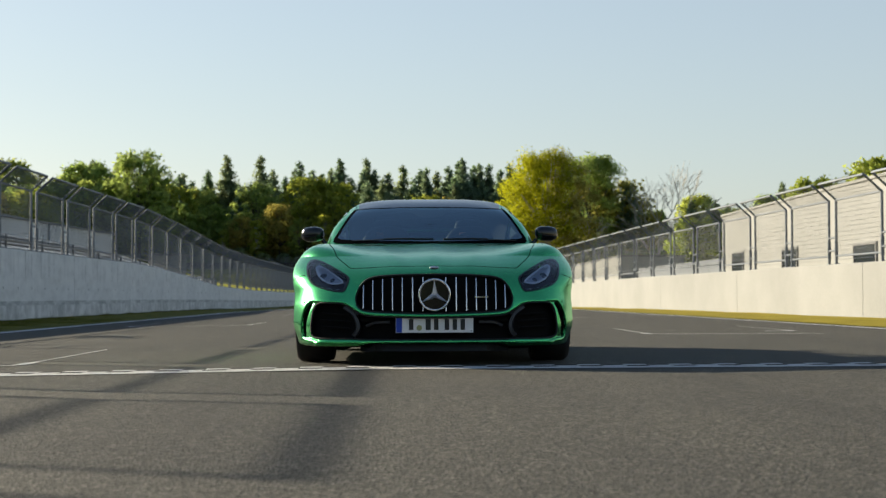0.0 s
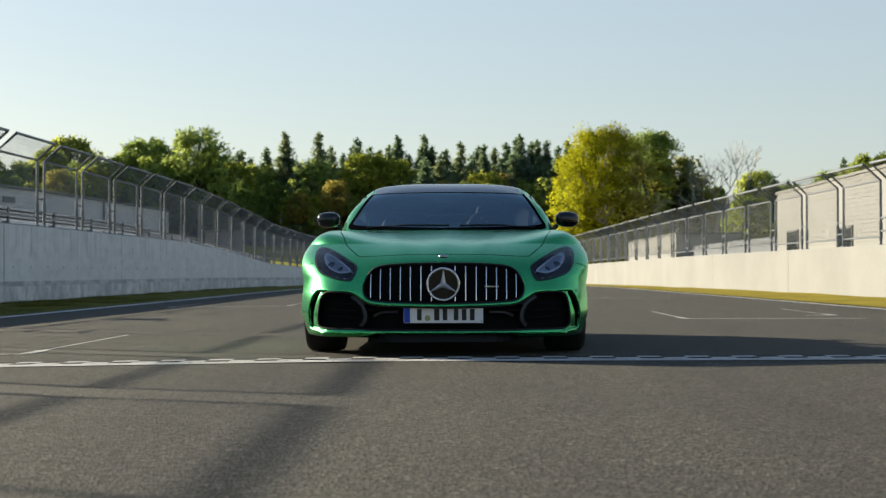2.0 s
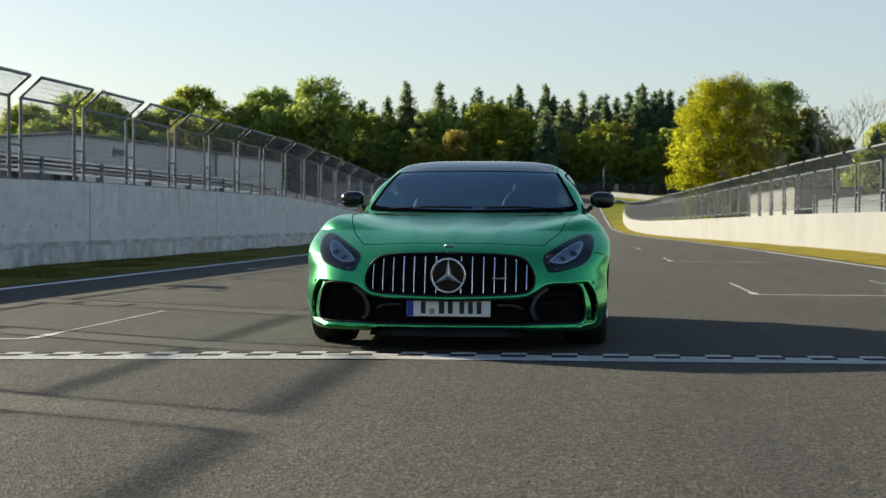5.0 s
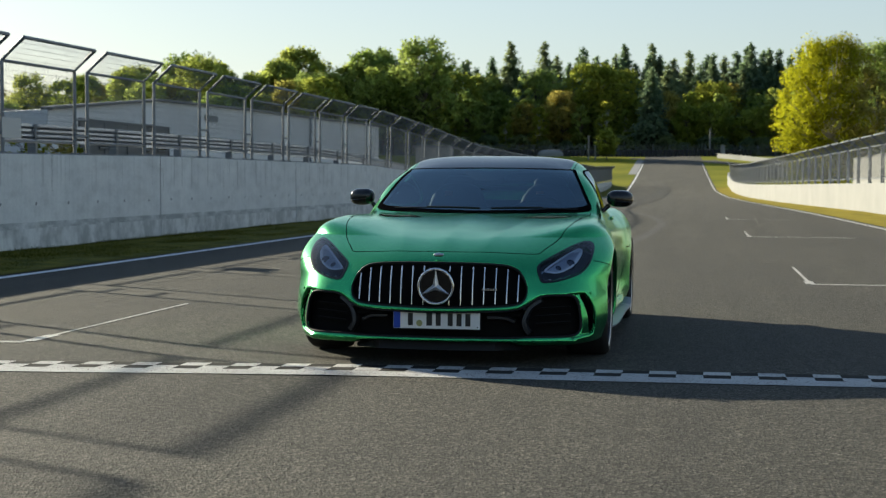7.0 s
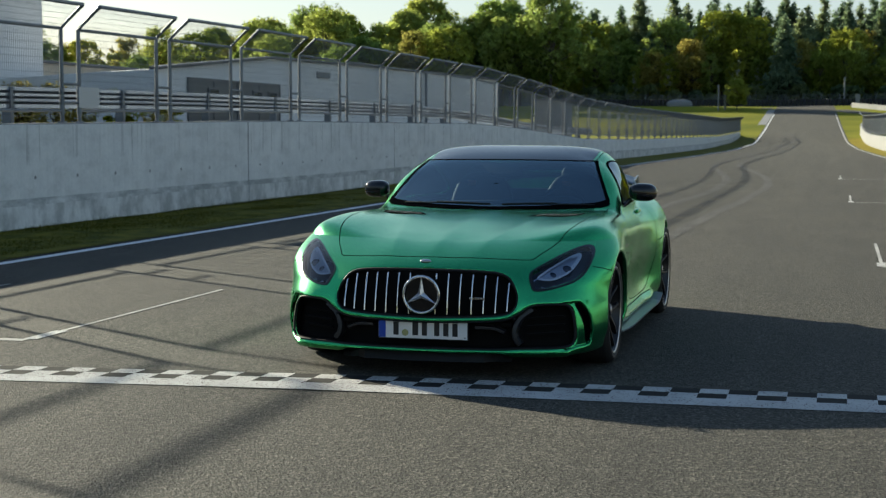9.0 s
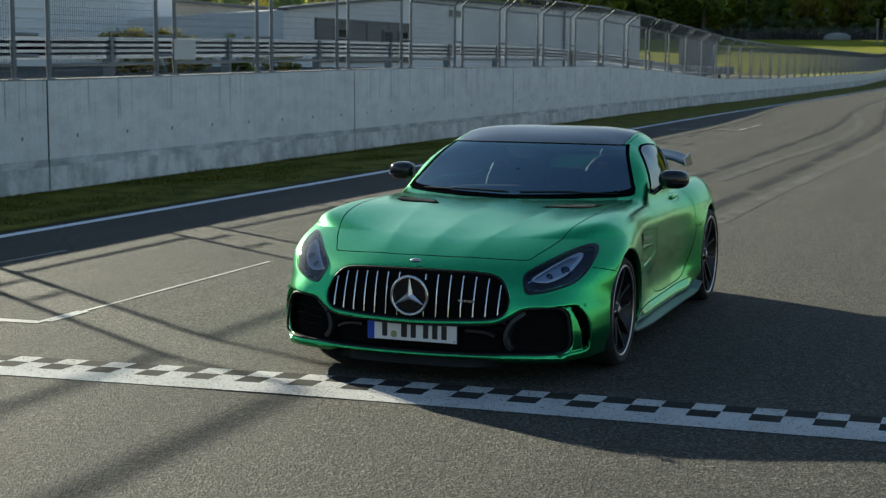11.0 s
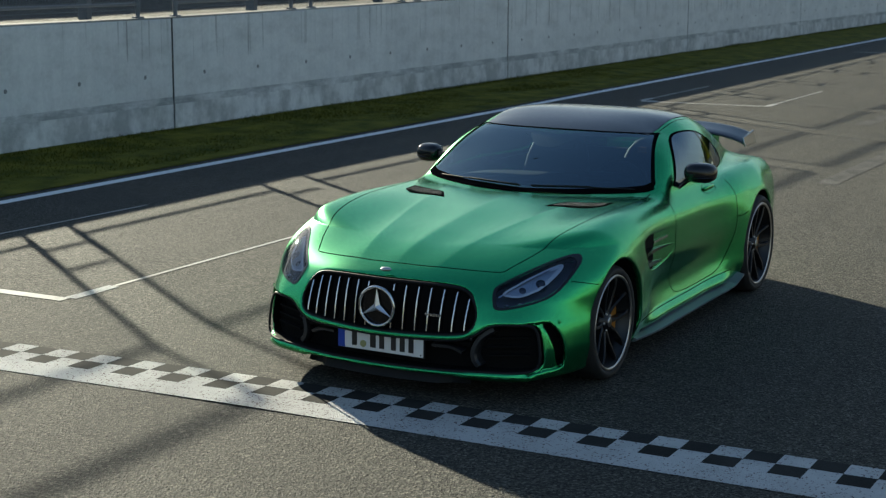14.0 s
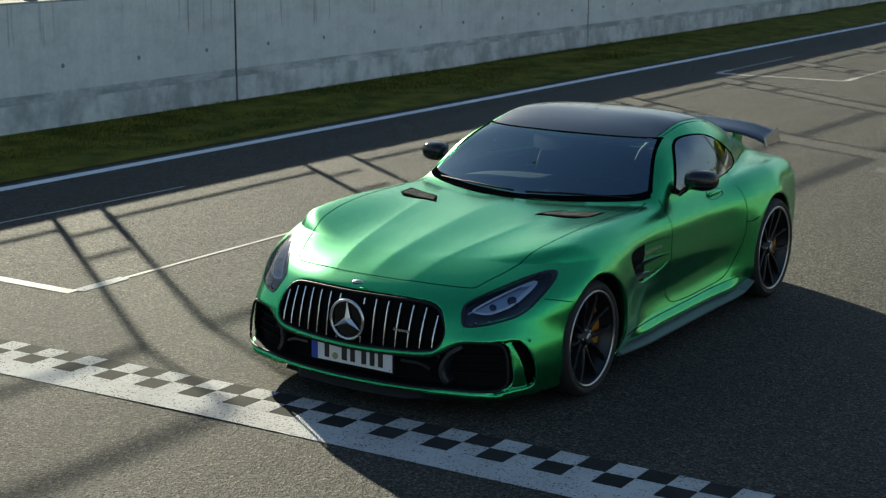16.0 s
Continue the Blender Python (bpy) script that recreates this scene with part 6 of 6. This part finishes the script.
low = thing("low_building", "low beige building with a flat dark roof", "building")
part("wall", box(-38, -25.6, 40.5, 57, 1.2, 3.72, 0.03), grainy("beige_render", (0.5, 0.43, 0.33), (0.62, 0.54, 0.42), 2.0, 0.85), low)
part("roof", box(-38.2, -25.4, 40.3, 57.2, 3.72, 3.82, 0.03), ROOF_EDGE, low)

tower = thing("clad_hall", "tall grey clad hall beside the paddock", "building")
# far end is the hall itself; the unseen near stretch is added to shade the apron
part("wall", box(-33, -25.0, 12.0, 40.0, 1.2, 6.4, 0.03), CLADDING, tower)
for k in range(17):
    z = 1.4 + 0.3 * k
    part("cladding_rib", box(-25.0, -24.97, 12.02, 39.98, z, z + 0.02), CLADDING, tower)
part("roof_edge", box(-33.2, -24.8, 11.8, 40.2, 6.4, 6.6, 0.02), ROOF_EDGE, tower)

container = thing("white_hut", "small white hut beyond the fence", "hut")
part("wall", box(-17.5, -15.5, 92, 95, 0.8, 3.3, 0.03), WHITE_WALL, container)
part("roof", box(-17.7, -15.3, 91.8, 95.2, 3.3, 3.42, 0.02), ROOF_EDGE, container)

hall = thing("white_hall", "long white rendered hall with small dark windows", "building")
part("wall", box(13.0, 26, 14, 53, 0.0, 3.75, 0.03), WHITE_WALL, hall)
part("roof_edge", box(12.95, 26.1, 13.9, 53.1, 3.75, 3.85, 0.02), WHITE_WALL, hall)
for y0, y1, z0, z1 in ((48.9, 50.8, 1.34, 2.13), (40.5, 42.5, 1.34, 2.02), (31.7, 33.8, 1.32, 1.9), (22.0, 24.0, 1.3, 2.1)):
    opening(hall, "window", 12.99, y0, y1, z0, z1, GLASS_DARK, -1, 4)
annex = thing("white_annex", "low white flat-roofed annex", "building")
part("wall", box(13.0, 17, 84, 112, 0.0, 2.9, 0.03), WHITE_WALL, annex)
part("roof_edge", box(12.95, 17.1, 83.9, 112.1, 2.9, 3.0, 0.02), ROOF_EDGE, annex)
screen = thing("sheet_fence", "blue-grey corrugated sheet fence between the buildings", "fence")
for k in range(12):
    y = 53.5 + 2.52 * k
    part("sheet_panel", box(14.0, 14.06, y, y + 2.5, 0.0, 2.15, 0.01), BLUE_GREY, screen)
    part("sheet_rail", box(13.95, 14.0, y, y + 2.5, 1.9, 1.96, 0.005), GALVANISED, screen)

# ---- far end of the straight ----
tyres = thing("tyre_wall", "long black tyre barrier across the far end", "tyre barrier")
for k in range(27):
    x = -41 + 1.9 * k
    y = 258 + 0.004 * (x + 5) ** 2
    bm = bmesh.new()
    for j in range(4):
        for i in range(3):
            z = land_z(x, y) - 0.05 + 0.3 * j
            add_tube(bm, [(x + 0.62 * i, y, z), (x + 0.62 * i, y, z + 0.06), (x + 0.62 * i, y, z + 0.22), (x + 0.62 * i, y, z + 0.28)], [0.26, 0.31, 0.31, 0.26], 8)
    part("tyre_stack", bm, TYRE_WALL, tyres)
cover = thing("covered_stack", "pale grey covered tyre stack at the bend", "tyre barrier")
part("cover", ball((-24.4, 256, land_z(-24.4, 256) + 0.25), (2.2, 1.2, 0.95), 2.6), PALE_CONCRETE, cover, "", True)
def wall_run(root, path, height, thick=0.25):
    """Wall segments along path, a list of (x, y), on the rising ground."""
    for (xa, ya), (xb, yb) in zip(path, path[1:]):
        length = math.hypot(xb - xa, yb - ya)
        bm = box(0, thick, 0.01, length + 0.03, -0.4, height, 0.02)
        m = pose(xa, ya, along(ya), math.degrees(math.atan2(along(yb) - along(ya), length)), 0, -math.degrees(math.atan2(xb - xa, yb - ya)))
        bmesh.ops.transform(bm, matrix=m, verts=bm.verts)
        part("wall_segment", bm, PALE_CONCRETE, root)


wall_run(wall_right, [(4.58, 170), (4.5, 175), (4.65, 180), (5.2, 184.5), (6.3, 188), (8.2, 190.5), (12, 192)], 1.13)
far_wall = thing("far_wall", "white concrete wall beside the rising track", "wall", kind="structure")
wall_run(far_wall, [(24, 208), (18.5, 216.5), (13.2, 225), (10.0, 231.5), (7.0, 238), (3.9, 244.5)], 0.75)
stripe("service_road", [(1.5, 236), (5, 228), (9, 221), (14, 213), (24, 200)], 4.0, ASPHALT, "narrow grey service road off the track", 0.002)
stripe("service_road", [(-8.2, 243), (-16, 243.5), (-26, 247), (-50, 254)], 4.5, ASPHALT, "narrow grey service road off the track", 0.002)
stripe("kerb", [(left_line(y) - 0.75, y) for y in range(198, 242, 4)], 1.1, PALE_CONCRETE, "pale flat concrete kerb beside the track", 0.012)
gate = thing("gate_pillar", "pale concrete pillar at the far barrier", "pillar")
part("shaft", box(4.6, 5.35, 257.5, 258.2, along(258) - 0.3, along(258) + 1.9, 0.03), PALE_CONCRETE, gate)
far_fence = thing("mesh_fence", "dark wire mesh fence at the foot of the wood", "fence")
for k in range(34):
    x = -58 + 3.0 * k
    z = land_z(x, 262)
    part("post", tube([(x, 262, z - 0.3), (x, 262, z + 2.0)], 0.05, 6), GALVANISED, far_fence)
bm = bmesh.new()
for k in range(14):
    z = 0.12 + 0.14 * k
    add_tube(bm, [(x, 262, land_z(x, 262) + z) for x in (-58, -40, -20, -9, 0, 20, 41)], 0.012, 3, False)
tagged(part("wire_mesh", bm, WIRE, far_fence), "dark wire mesh", kind="stuff")
for x, y, h in ((-16.4, 236.5, 3.8), (-15.4, 237, 2.2), (2.8, 261, 4.6)):
    pole = thing("marker_pole", "pale slender post beside the track", "post", group="track posts")
    part("shaft", tube([(x, y, land_z(x, y) - 0.3), (x, y, land_z(x, y) + h)], 0.14, 8), WHITE_WALL, pole)
    part("cap", box(x - 0.2, x + 0.2, y - 0.2, y + 0.2, land_z(x, y) + h - 0.1, land_z(x, y) + h + 0.15, 0.02), WHITE_WALL, pole)


# ---- skid marks, joints and patches ----
def make_skid():
    m = make_asphalt()
    m.name = "rubbered_asphalt"
    v = coords(m)
    n = noise_of(m, v, 3.0, 5.0)
    base(m, ramp(m, n, ((0.35, (0.03, 0.03, 0.03)), (0.7, (0.085, 0.083, 0.078)))))
    return m


SKID = make_skid()
for way in (((-1.0, 14.0), (-0.86, 18.8), (-0.73, 22.0), (-0.62, 24.9), (-0.58, 28.0), (-0.88, 35.8), (-1.77, 44.6), (-2.65, 54.2), (-3.22, 76.9), (-3.42, 114.0), (-2.86, 152.6), (-2.72, 170.0), (-5.0, 181.5)),
            ((0.06, 8.0), (0.11, 11.5), (0.18, 14.2), (0.25, 17.3), (0.38, 20.7), (0.5, 25.7), (0.51, 30.7), (0.14, 37.3), (-0.45, 42.8), (-1.34, 51.3), (-1.92, 60.1), (-2.2, 88.0), (-2.66, 132.0), (-2.5, 167.5), (-4.4, 181.4))):
    stripe("skid_mark", [tuple(p) for p in smooth_path(way, 6)], 0.22, SKID, "dark curved tyre rubber mark", 0.003)
